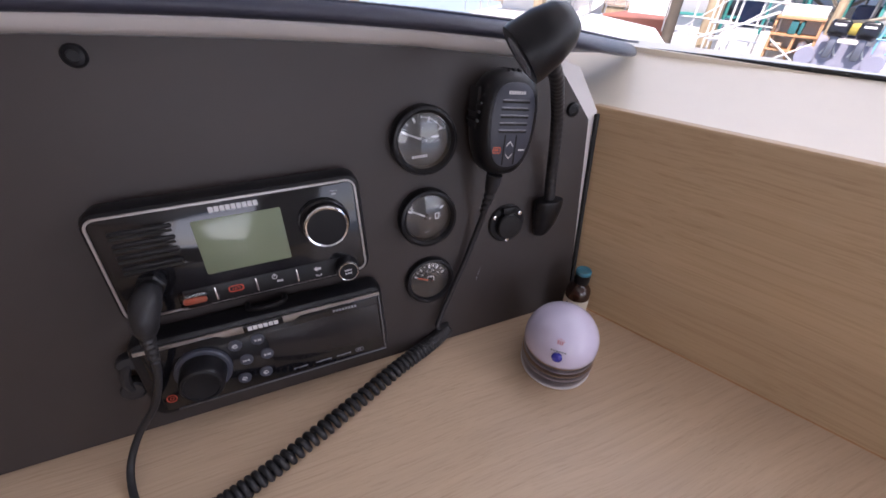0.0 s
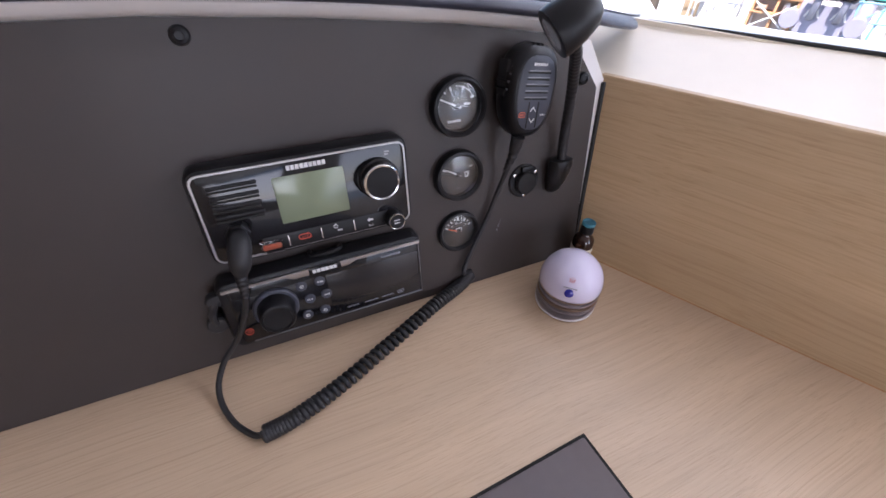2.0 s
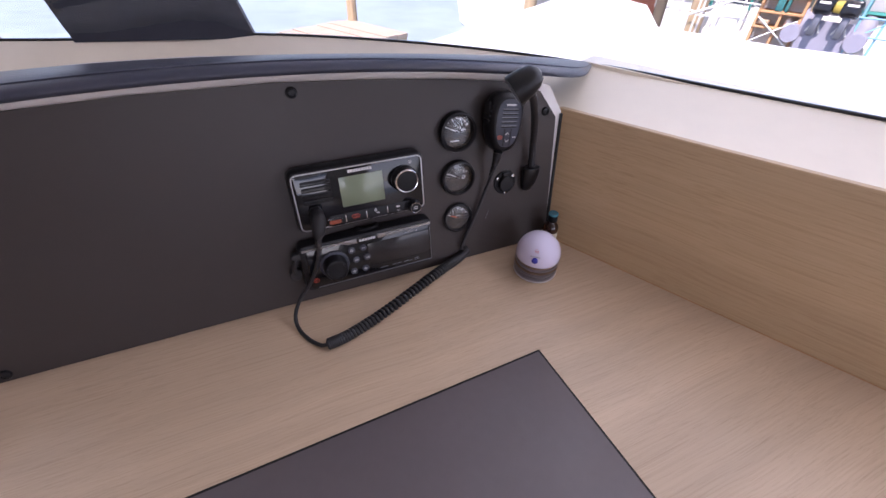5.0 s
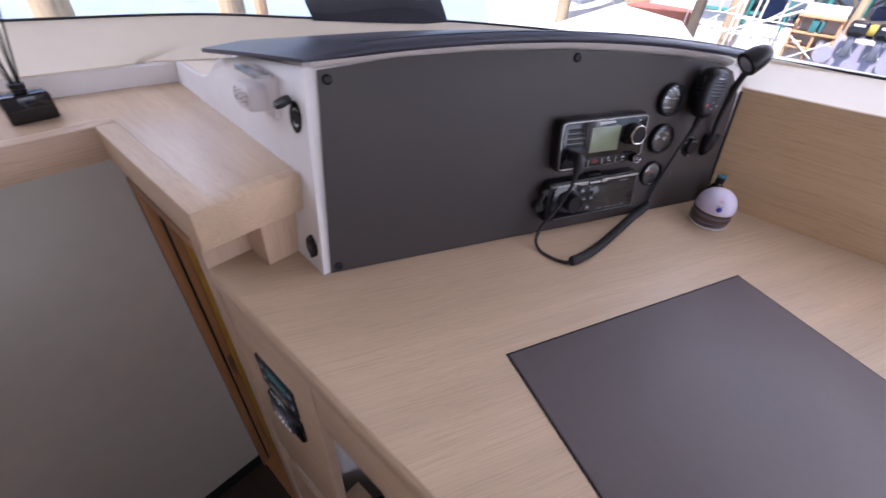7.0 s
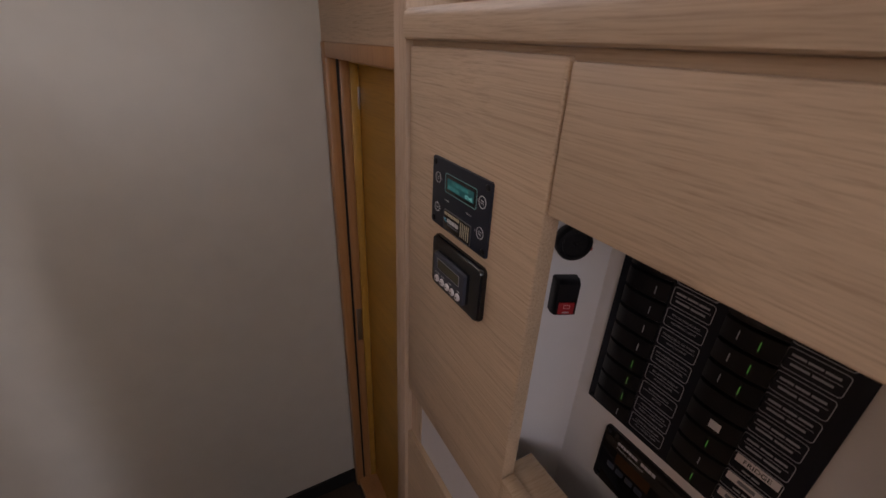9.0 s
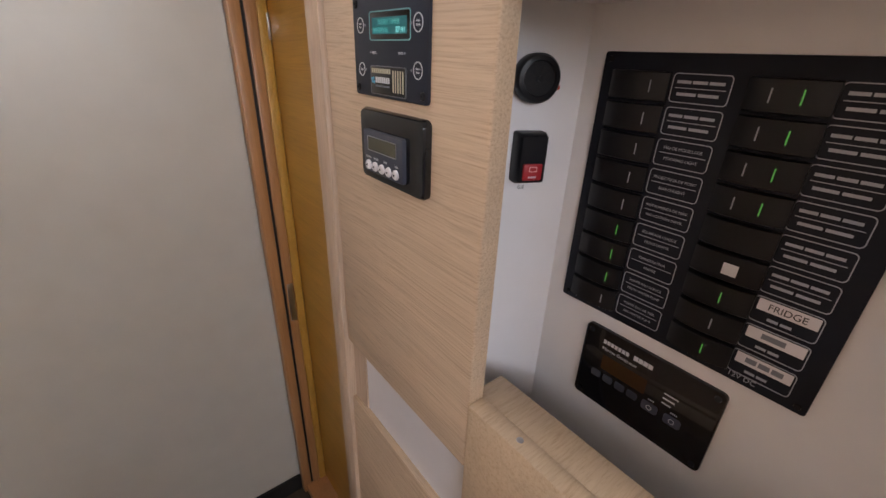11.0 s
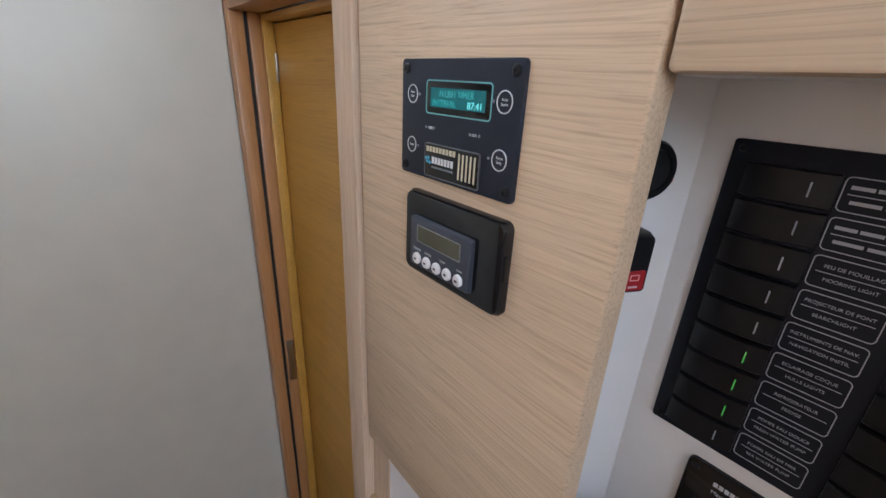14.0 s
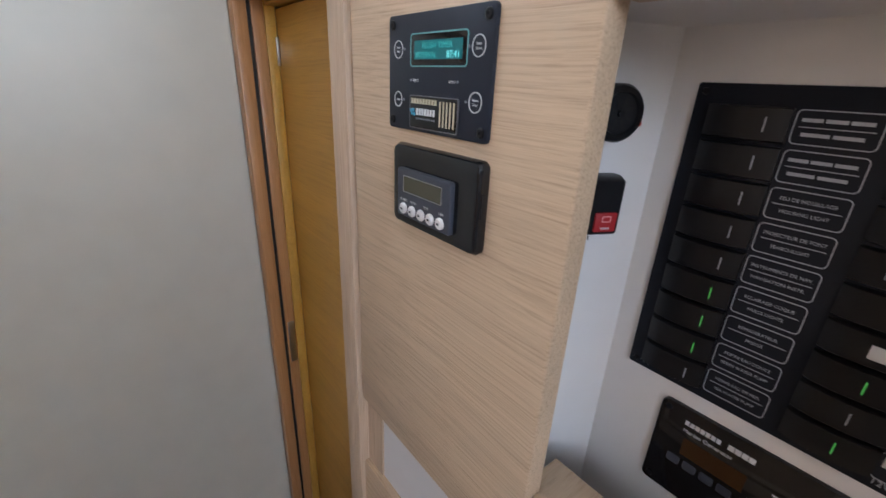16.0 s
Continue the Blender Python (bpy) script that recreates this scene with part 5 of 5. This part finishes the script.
for k in range(9):
    y = ROW0 - PITCH * k
    breaker(-0.0665, y, [(0.0115, GREEN if k in (5, 6, 7) else INK)])
    part("label_frame", frame_ring(B(), 0.0385, 0.0195, 0.003, 0.0006, 0.0029, 0.0033, -0.0235, y), INK, bp, "thin rounded label outline")
    if LEFT[k]:
        for q, t in enumerate(LEFT[k]):
            words(t, 0.0022, INK, bp, -0.0235, y + 0.0028 - 0.0078 * q, 0.0031, stretch=min(1.0, 0.0345 / (0.0017 * len(t))))
    else:
        bars(INK, bp, -0.0395, y + 0.0030, 0.032, 0.0020, 0.0031, 3, "marking", 0.1), bars(INK, bp, -0.0380, y - 0.0050, 0.029, 0.0020, 0.0031, 2, "marking", 0.1)
    bars(INK, bp, -0.0400, y - 0.0002, 0.033, 0.0005, 0.0031, 1, "label_rule")
    marks = {0: [(-0.008, INK), (0.008, GREEN)], 1: [(-0.008, INK), (0.008, GREEN)], 2: [(-0.008, INK), (0.008, GREEN)], 3: [(-0.008, INK), (0.008, GREEN)], 4: [], 5: [], 6: [(0.004, GREEN)], 7: [(0.004, INK)], 8: [(0.004, GREEN)]}[k]
    b = breaker(0.0275, y, marks)
    if k == 5:
        bars(WHITE_INK, b, -0.001, -0.0045, 0.0095, 0.0085, 0.0103, 1, "white_tape")
    part("label_frame", frame_ring(B(), 0.0385, 0.0195, 0.003, 0.0006, 0.0029, 0.0033, 0.0685, y), INK, bp)
    if k < 6:
        bars(INK, bp, 0.0530, y + 0.0030, 0.031, 0.0020, 0.0031, 3, "marking", 0.1), bars(INK, bp, 0.0545, y - 0.0050, 0.028, 0.0020, 0.0031, 2, "marking", 0.1)
        bars(INK, bp, 0.0520, y - 0.0002, 0.033, 0.0005, 0.0031, 1, "label_rule")
    else:
        part("label_tape", slab(B(), 0.034, 0.0085, 0.0004, 0.0030, 0.0034, 0.0, 0.0690, y + 0.0040), WHITE_PLASTIC, bp, "white printed label tape")
        if k == 6:
            words("FRIDGE", 0.0048, SHADOW, bp, 0.0690, y + 0.0016, 0.0035)
        else:
            bars(GREY_INK, bp, 0.0610 - 0.003 * (k == 8), y + 0.0022, 0.014 + 0.010 * (k == 8), 0.0040, 0.0035, 1 + 2 * (k == 8), "marking", 0.15)
        bars(INK, bp, 0.0600, y - 0.0065, 0.015, 0.0020, 0.0031, 2, "marking", 0.15)
words("12V DC", 0.0040, INK, bp, 0.0600, -0.1065, 0.0031)
flourish = [(-0.090 + 0.038 * k / 60, -0.1045 + 0.0015 * math.sin(k * 1.1) + 0.0006 * math.sin(k * 0.37), 0.0032) for k in range(61)]
tube(bm := B(), flourish, 0.00022, 5)
part("maker_flourish", bm, INK, bp)

gen = thing("generator_control_panel", on(BACKWALL, 0.286, 0.5345), "black generator panel with a blank amber display", "control panel")
part("plate", slab(B(), 0.124, 0.085, 0.005, 0.0, 0.004, 0.001), GLOSS, gen)
bars(WHITE_INK, gen, -0.042, 0.0285, 0.026, 0.0040, 0.0041, 7, "brand_mark", 0.2), bars(WHITE_INK, gen, -0.012, 0.0285, 0.018, 0.0046, 0.0041, 4, "brand_mark", 0.12)
words("Marine Generator", 0.0034, WHITE_INK, gen, -0.042, 0.0218, 0.0042, align="LEFT")
part("display", slab(B(), 0.044, 0.016, 0.001, 0.0039, 0.0044, 0.0, -0.0175, 0.0085), material("amber_lcd", (0.055, 0.025, 0.010), 0.15), gen, "blank amber display")
for k in range(4):
    part("key", slab(B(), 0.0098, 0.0075, 0.0018, 0.0038, 0.0052, 0.0006, -0.0425 + 0.0125 * k, -0.0075), GREYBLUE, gen, "grey soft key")
for k in range(2):
    part("key", slab(B(), 0.0145, 0.0095, 0.0025, 0.0038, 0.0052, 0.0006, 0.012 + 0.020 * k, -0.0085), GREYBLUE, gen, "grey soft key")
    part("key_mark", frame_ring(B(), 0.005, 0.005, 0.0024, 0.0006, 0.0051, 0.0054, 0.012 + 0.020 * k, -0.0085), WHITE_INK, gen)
    bars(WHITE_INK, gen, 0.009 + 0.020 * k, -0.0015, 0.006, 0.0013, 0.0041, 4)
for k in range(3):
    bars(WHITE_INK, gen, 0.020, 0.0135 - 0.005 * k, 0.012 - 0.002 * k, 0.0014, 0.0041, 6 - k, "marking", 0.1)
for x, y in ((-0.056, 0.0365), (0.056, 0.0365), (-0.056, -0.0365), (0.056, -0.0365)):
    lathe(bm := B(), [(0.0028, 0.004), (0.0024, 0.0049), (0.0, 0.005)], 16, x, y)
    part("screw", bm, BLACK, gen)
# ---- outside ----
WATER = material("harbour_water", (0.29, 0.35, 0.39), 0.3, vary=0.25, scale=1.5, bump=1.0, bump_scale=3)
DECK = material("white_deck", (0.82, 0.80, 0.78), 0.5, vary=0.04, scale=8, bump=0.2, bump_scale=300)
HULL = material("weathered_white_hull", (0.80, 0.76, 0.70), 0.3, vary=0.1, scale=3)
WOOD_POST = oak("weathered_post", (1, 1, 0.05), (0.55, 0.42, 0.26), (0.34, 0.24, 0.14), 0.8, 0.1)
PLANK = oak("jetty_plank", (0.05, 1, 1), (0.52, 0.40, 0.30), (0.36, 0.27, 0.20), 0.8, 0.1)
TEAL_COVER = material("teal_canvas", (0.03, 0.17, 0.17), 0.8, vary=0.1, scale=10)
RUST = material("rust_red_paint", (0.34, 0.13, 0.09), 0.7, vary=0.15, scale=10)
MAST = material("pale_aluminium", (0.55, 0.54, 0.52), 0.4, 0.5)
TINT = material("dark_tinted_window", (0.03, 0.035, 0.04), 0.1)
bm = B()
box(bm, -1500, 1500, -1500, 1500, -1.3, -1.2)
solid("water", bm, WATER, "pale harbour water reaching the horizon", "water")
bm = B()
own = [(-0.80, -4.0), (-2.6, -4.0), (-2.6, 3.5), (-3.2, 9.5), (-1.7, 8.6), (-1.0, 6.95), (0.5, 7.0), (1.5, 7.25), (3.6, 7.6), (3.6, 1.17), (0.36, 1.17), (-0.28, 0.90), (-0.52, 0.52), (-0.72, 0.25)]
poly(bm, [(x, y, 0.10) for x, y in own], (0, 0, 0.20))
solid("deck", bm, DECK, "white fibreglass deck of the boat outside", "deck")


def boat(m, hull_mat, cover_mat, label, size=1.0):
    b = thing("moored_boat", m, label, "boat", "boats moored across the water")
    st = []
    for k in range(13):
        u = k / 12
        w = 1.5 * size * (1 - u**3) * (0.75 + 0.25 * min(1, 4 * u + 0.2))
        y = size * (-4 + 8 * u)
        z = 0.9 * size + 0.35 * size * u * u
        st.append([(w, y, z), (w * 0.85, y, 0.1), (0.0, y, -0.35), (-w * 0.85, y, 0.1), (-w, y, z), (-w * 0.5, y, z + 0.05), (w * 0.5, y, z + 0.05)])
    part("hull", rings(B(), st), hull_mat, b)
    st = [[(x * size, y * size, z * size) for x, z in ((1.0 * w, 0.9), (0.9 * w, h), (-0.9 * w, h), (-1.0 * w, 0.9))] for y, w, h in ((-2.2, 0.95, 1.7), (-1.5, 1.0, 1.85), (0.3, 0.95, 1.8), (1.4, 0.75, 1.35), (1.8, 0.6, 1.0))]
    part("cabin", rings(B(), st), HULL, b)
    for sx in (-1, 1):
        for y in (-1.5, -0.6, 0.3):
            part("cabin_window", box(B(), sx * 0.93 * size - 0.03, sx * 0.93 * size + 0.03, (y - 0.3) * size, (y + 0.3) * size, 1.35 * size, 1.6 * size, 0.02), TINT, b)
    part("canopy", rings(B(), [[(x * size, y * size, z * size) for x, z in ((1.1, 2.35), (0.6, 2.6), (-0.6, 2.6), (-1.1, 2.35), (-0.6, 2.52), (0.6, 2.52))] for y in (-3.4, -2.6, -1.6)]), cover_mat, b, "stretched canvas canopy")
    for sx in (-1, 1):
        for y in (-3.3, -1.7):
            part("canopy_pole", tube(B(), [(sx * 1.05 * size, y * size, 0.8 * size), (sx * 1.05 * size, y * size, 2.4 * size)], 0.025, 8), MAST, b)
    part("mast", tube(B(), [(0, 0.6 * size, 1.2 * size), (0, 0.5 * size, 11 * size)], 0.08, 10), MAST, b)
    part("boom", tube(B(), [(0, 0.5 * size, 2.7 * size), (0, -2.9 * size, 2.9 * size)], 0.13, 10), cover_mat, b, "boom with a furled sail cover")
    for sx in (-1, 1):
        part("rail", tube(B(), curve([(sx * 1.4 * size, -3.8 * size, 1.55 * size), (sx * 1.45 * size, 0, 1.6 * size), (sx * 0.5 * size, 3.5 * size, 1.9 * size)], 12), 0.02, 6), MAST, b)
        for k in range(6):
            y = -3.6 + 1.3 * k
            part("stanchion", tube(B(), [(sx * 1.38 * size * (1 - max(0, y / 4) ** 3 * 0.7), y * size, 0.95 * size), (sx * 1.38 * size * (1 - max(0, y / 4) ** 3 * 0.7), y * size, 1.6 * size)], 0.018, 6), MAST, b)
    return b


NAVY_CANVAS, SAND_CANVAS = material("navy_canvas", (0.03, 0.05, 0.12), 0.8), material("sand_canvas", (0.24, 0.17, 0.10), 0.8)
boat(pose(0.4, 15.0, -1.2, 0, 0, 8), HULL, TEAL_COVER, "white moored sailing boat with a teal canopy")
boat(pose(3.9, 14.6, -1.2, 0, 0, -6), HULL, NAVY_CANVAS, "white moored sailing boat with a navy canopy", 1.1)
boat(pose(-3.2, 15.4, -1.2, 0, 0, 172), RUST, TEAL_COVER, "rust-red work boat with a teal canopy")
boat(pose(7.6, 15.0, -1.2, 0, 0, 176), HULL, SAND_CANVAS, "white moored cruiser with a sand-coloured canopy", 1.15)
boat(pose(-6.8, 15.2, -1.2, 0, 0, 4), HULL, SAND_CANVAS, "white moored boat with a sand-coloured canopy")
boat(pose(11.5, 14.8, -1.2, 0, 0, 3), material("tan_hull", (0.20, 0.13, 0.08), 0.5, vary=0.1, scale=3), TEAL_COVER, "tan moored boat with a teal canopy")


def post(x, y, r, top):
    p = thing("mooring_post", Matrix.Translation((x, y, -1.2)), "weathered timber mooring post standing in the water", "post", "mooring posts")
    bm = B()
    tube(bm, [(0, 0, -0.5), (0.01, 0, 0.5), (0.0, 0.02, 1.5), (0.02, 0.0, top)], [r, r * 1.02, r * 0.97, r * 0.94], 14)
    part("shaft", bm, WOOD_POST, p)
    part("rope_band", lathe(B(), [(r * 1.05, top * 0.55), (r * 1.16, top * 0.57), (r * 1.16, top * 0.62), (r * 1.05, top * 0.64)], 16), material("old_rope", (0.45, 0.38, 0.28), 0.9), p)
    return p


for x, y, r, top in ((-5.3, 0.75, 0.17, 3.6), (-5.5, 2.6, 0.16, 3.3), (-5.2, -1.4, 0.17, 3.4), (-1.3, 10.6, 0.15, 4.2), (2.2, 10.4, 0.14, 4.0), (5.7, 10.6, 0.15, 4.2), (-4.9, 10.4, 0.15, 4.0), (9.2, 10.4, 0.15, 4.1), (0.5, 10.9, 0.07, 4.4), (3.6, 10.9, 0.06, 4.4), (4.6, 10.9, 0.06, 4.4)):
    post(x, y, r, top)
def jetty(m, length, label):
    j = thing("jetty", m, label, "jetty", "timber jetties")
    n = int(length / 0.3)
    for k in range(n):
        x = -length / 2 + 0.3 * k
        part("plank", box(B(), x, x + 0.28, -0.9, 0.9, 0.62 + 0.008 * (k % 3), 0.69 + 0.008 * (k % 3)), PLANK, j)
    for k in range(int(length / 3) + 1):
        part("leg", tube(B(), [(-length / 2 + 3 * k, 0.8, -0.6), (-length / 2 + 3 * k, 0.8, 1.7 + 0.3 * (k % 2))], 0.11, 10), WOOD_POST, j)
    part("bearer", box(B(), -length / 2, length / 2, -0.85, -0.7, 0.35, 0.61), WOOD_POST, j)
    return j


jetty(pose(2.0, 20.5, -1.2), 30, "sun-bleached plank jetty behind the moored boats")
jetty(pose(-6.6, 1.0, -1.2, 0, 0, 90), 12, "sun-bleached plank jetty beside the boat")


TEAL_FRAME = material("teal_frame_paint", (0.05, 0.30, 0.26), 0.5, vary=0.1, scale=10)
LOCKER_WOOD = oak("orange_locker_wood", (0.05, 1, 1), (0.62, 0.34, 0.17), (0.46, 0.24, 0.11), 0.7, 0.1)
ROPE = material("pale_mooring_rope", (0.55, 0.45, 0.34), 0.9, vary=0.1, scale=60)
PINK_AWNING = material("faded_red_awning", (0.50, 0.20, 0.16), 0.8, vary=0.15, scale=6)


def wheelhouse(x, y, turn, awning, label):
    """A boat's deckhouse: framed windscreens under an awning."""
    w = thing("wheelhouse", pose(x, y, -0.35, 0, 0, turn), label, "wheelhouse", "deckhouses of the boats")
    part("lower_panel", box(B(), -1.1, 1.1, -0.6, 0.6, -0.3, 0.55, 0.03), HULL, w)
    for k in range(3):
        x0 = -1.05 + 0.72 * k
        part("windscreen", frame_ring(B(), 0.66, 0.62, 0.08, 0.045, 0.0, 0.05), TEAL_FRAME, w).matrix_local = pose(x0 + 0.33, -0.62, 0.90, 80)
        part("pane", slab(B(), 0.56, 0.52, 0.05, 0.02, 0.03, 0.002), TINT if k == 1 else MAST, w).matrix_local = pose(x0 + 0.33, -0.62, 0.90, 80)
    for sx in (-1.08, 1.08):
        for sy in (-0.5, 0.9):
            part("awning_pole", tube(B(), [(sx, sy, -0.3), (sx * 1.02, sy, 1.5)], 0.03, 8), MAST, w)
    part("awning", rings(B(), [[(-1.4, yy, 1.42 + zz), (0, yy, 1.56 + zz), (1.4, yy, 1.42 + zz), (0, yy, 1.52 + zz)] for yy, zz in ((-0.9, 0.0), (0.2, 0.06), (1.3, 0.0))]), awning, w, "sun-faded awning")


wheelhouse(2.0, 11.9, 6, PINK_AWNING, "teal-framed wheelhouse under a faded red awning")
wheelhouse(4.9, 12.1, -8, TEAL_COVER, "teal-framed wheelhouse under a teal awning")
wheelhouse(7.9, 11.9, 3, PINK_AWNING, "teal-framed wheelhouse under a faded red awning")
wheelhouse(-1.2, 12.2, 9, SAND_CANVAS, "teal-framed wheelhouse under a sand-coloured awning")
pick = random.Random(5)
for k in range(9):
    x = -3.0 + 1.5 * k
    r = thing("mooring_line", Matrix.Translation((x, 10.5, 0.6)), "pale mooring rope slung between post and boat", "rope", "mooring lines")
    dx, dz = pick.uniform(-1.8, 1.8), pick.uniform(-0.6, 0.9)
    part("strand", tube(B(), curve([(0, 0, dz), (dx * 0.5, 1.2, dz * 0.3 - 0.25), (dx, 2.6, 0.1)], 10), 0.03, 6), ROPE, r)

# ---- busy sterns across the water ----
WHITE_TUBE = material("white_painted_tube", (0.80, 0.77, 0.72), 0.4, vary=0.05, scale=8)
STERN_GREY = material("lilac_grey_tubes", (0.34, 0.33, 0.40), 0.5, vary=0.06, scale=5)
BLUE_TARP = material("pale_blue_tarpaulin", (0.25, 0.52, 0.66), 0.7, vary=0.1, scale=5)
STAINED = material("dark_stained_pile", (0.13, 0.10, 0.07), 0.85, vary=0.3, scale=4, bump=0.5, bump_scale=20)


def dinghy(x, y, turn):
    d = thing("tender_boat", pose(x, y, -1.25, 0, 0, turn), "lilac-grey tender with two dark outboard motors", "boat")
    part("transom", rings(B(), [[(-0.26, q, 0.0), (0.28, q, 0.0), (0.36, q, 1.42), (0.33, q, 1.52), (-0.27, q, 1.52), (-0.30, q, 1.42)] for q in (-0.05, 0.05)]), STERN_GREY, d)
    for sx in (-0.40, 0.44):
        part("side_tube", tube(B(), curve([(sx, -0.1, 1.30), (sx, 0.8, 1.32), (sx * 0.95, 1.9, 1.38), (sx * 0.3, 2.7, 1.5)], 14), 0.13, 14), STERN_GREY, d)
    part("floor", box(B(), -0.33, 0.37, 0.05, 2.2, 0.2, 1.1, 0.03), STERN_GREY, d)
    for sx in (-0.14, 0.20):
        motor = part("outboard_motor", slab(B(), 0.24, 0.22, 0.05, -0.16, 0.14, 0.05), GLOSS, d, "dark glossy outboard cowl")
        motor.matrix_local = pose(sx, -0.12, 1.72, 78)
        part("motor_leg", box(B(), -0.05, 0.05, -0.40, -0.10, -0.05, 0.07, 0.02), DARKMETAL, motor)
        part("cowl_stripe", box(B(), -0.07, 0.07, 0.02, 0.05, 0.135, 0.142), WHITE_TUBE, motor)
        for k in range(2):
            part("bracket", tube(B(), [(sx - 0.09 + 0.18 * k, -0.07, 1.36), (sx, -0.10, 1.56)], 0.014, 6), WHITE_TUBE, d)
    part("seat_cover", box(B(), -0.06, 0.16, 0.1, 0.5, 1.62, 1.76, 0.05), material("mustard_cover", (0.50, 0.40, 0.08), 0.8), d, "mustard yellow seat cover")


def stern_locker(x, y):
    w = thing("stern_locker", pose(x, y, -1.25), "open orange-wood stern locker with a teal box inside", "locker")
    part("back_board", box(B(), -0.30, 0.30, 0.25, 0.29, 0.0, 1.95, 0.01), HULL, w)
    for sx in (-0.30, 0.02, 0.30):
        part("upright", box(B(), sx - 0.02, sx + 0.02, -0.02, 0.25, 0.0, 1.78, 0.006), LOCKER_WOOD, w)
    for z in (1.30, 1.52, 1.76):
        part("shelf_board", box(B(), -0.32, 0.32, -0.04, 0.25, z, z + 0.03, 0.005), LOCKER_WOOD, w)
    part("teal_box", box(B(), -0.10, 0.08, -0.02, 0.16, 1.555, 1.74, 0.015), TEAL_COVER, w, "teal plastic box")
    part("white_canister", lathe(B(), [(0.05, 1.333), (0.055, 1.35), (0.055, 1.44), (0.03, 1.47), (0.0, 1.48)], 14, 0.16, 0.08), WHITE_TUBE, w)
    part("rope_coil", tube(B(), [(-0.18 + 0.07 * math.cos(k * 0.5), 0.06 + 0.07 * math.sin(k * 0.5), 1.35 + 0.0012 * k) for k in range(60)], 0.012, 6), ROPE, w)
    part("cross_brace", tube(B(), [(-0.28, -0.05, 1.08), (0.28, -0.05, 1.46)], 0.014, 6), WHITE_TUBE, w)
    part("cross_brace", tube(B(), [(0.28, -0.05, 1.08), (-0.28, -0.05, 1.46)], 0.014, 6), WHITE_TUBE, w)


def stern_railing(x, y, turn, mat, label):
    f = thing("stern_railing", pose(x, y, -1.25, 0, 0, turn), label, "railing", "tube railings of the boats")
    for k in range(4):
        part("upright", tube(B(), [(-0.45 + 0.3 * k, 0, 0.0), (-0.43 + 0.3 * k, 0.02, 2.05 + 0.12 * (k % 2))], 0.018, 8), mat, f)
    for z in (1.35, 1.6, 1.95):
        part("rail", tube(B(), [(-0.5, 0, z), (0.0, -0.02, z + 0.02), (0.5, 0.0, z)], 0.013, 8), mat, f)
    part("brace", tube(B(), [(-0.44, 0.0, 1.3), (0.44, 0.0, 2.0)], 0.012, 6), mat, f)


def windscreen_hood(x, y, mat, label):
    h = thing("spray_hood", pose(x, y, -1.25), label, "spray hood", "spray hoods of the boats")
    part("hull_block", box(B(), -0.75, 0.75, 0.3, 1.6, 0.0, 1.38, 0.06), HULL, h)
    arch = [(-0.62, 0.1, 1.36), (-0.58, 0.1, 2.0), (-0.48, 0.1, 2.14), (0.0, 0.1, 2.2), (0.48, 0.1, 2.14), (0.58, 0.1, 2.0), (0.62, 0.1, 1.36)]
    part("front_hoop", tube(B(), curve(arch, 40), 0.03, 8), mat, h)
    part("rear_hoop", tube(B(), curve([(a * 0.95, 1.1, c - 0.1) for a, b, c in arch], 40), 0.03, 8), mat, h)
    part("canopy", rings(B(), [[(-0.5, q, 2.14), (0.0, q, 2.22), (0.5, q, 2.14), (0.0, q, 2.20)] for q in (0.08, 0.6, 1.12)]), mat, h)
    part("centre_bar", tube(B(), [(0.05, 0.1, 1.36), (0.05, 0.1, 2.19)], 0.02, 8), mat, h)
    part("helm_seat", box(B(), -0.45, -0.08, 0.7, 1.0, 1.38, 1.88, 0.06), NAVY_CANVAS, h, "dark helm seat")
    part("helm_console", box(B(), 0.15, 0.5, 0.6, 0.9, 1.38, 1.7, 0.04), TINT, h)


dinghy(0.76, 9.6, -4)
stern_locker(0.10, 9.7)
stern_railing(-0.62, 9.75, 6, WHITE_TUBE, "white tube boarding rail with a diagonal brace")
stern_railing(1.55, 9.7, -8, BLUE_TARP, "pale blue tube railing above the water")
stern_railing(2.6, 9.9, 5, WHITE_TUBE, "white tube railing at a boat's stern")
stern_railing(-1.35, 10.0, -5, WHITE_TUBE, "white tube railing beside a dark pile")
windscreen_hood(-0.55, 10.8, TEAL_FRAME, "teal-framed spray hood over a dark helm seat")
windscreen_hood(1.15, 10.9, TEAL_FRAME, "teal-framed spray hood over a white stern")
windscreen_hood(2.9, 11.0, BLUE_TARP, "pale blue spray hood over a white stern")
spar = thing("boarding_spar", Matrix.Translation((-1.23, 9.55, -1.25)), "pale wooden spar slung over the stern", "spar")
part("pole", tube(B(), [(0.0, 0.0, 1.36), (0.5, 0.0, 1.59), (1.05, 0.0, 1.85)], 0.022, 10), WHITE_TUBE, spar)
part("stay", tube(B(), [(0.02, 0.0, 0.0), (0.0, 0.0, 1.37)], 0.02, 8), WHITE_TUBE, spar)
pile = thing("harbour_pile", Matrix.Translation((-1.76, 9.65, -1.25)), "dark stained timber pile standing in the water", "post")
part("shaft", tube(B(), [(0, 0, -0.2), (0.01, 0, 1.2), (0.0, 0.01, 3.4)], [0.10, 0.098, 0.09], 16), STAINED, pile)
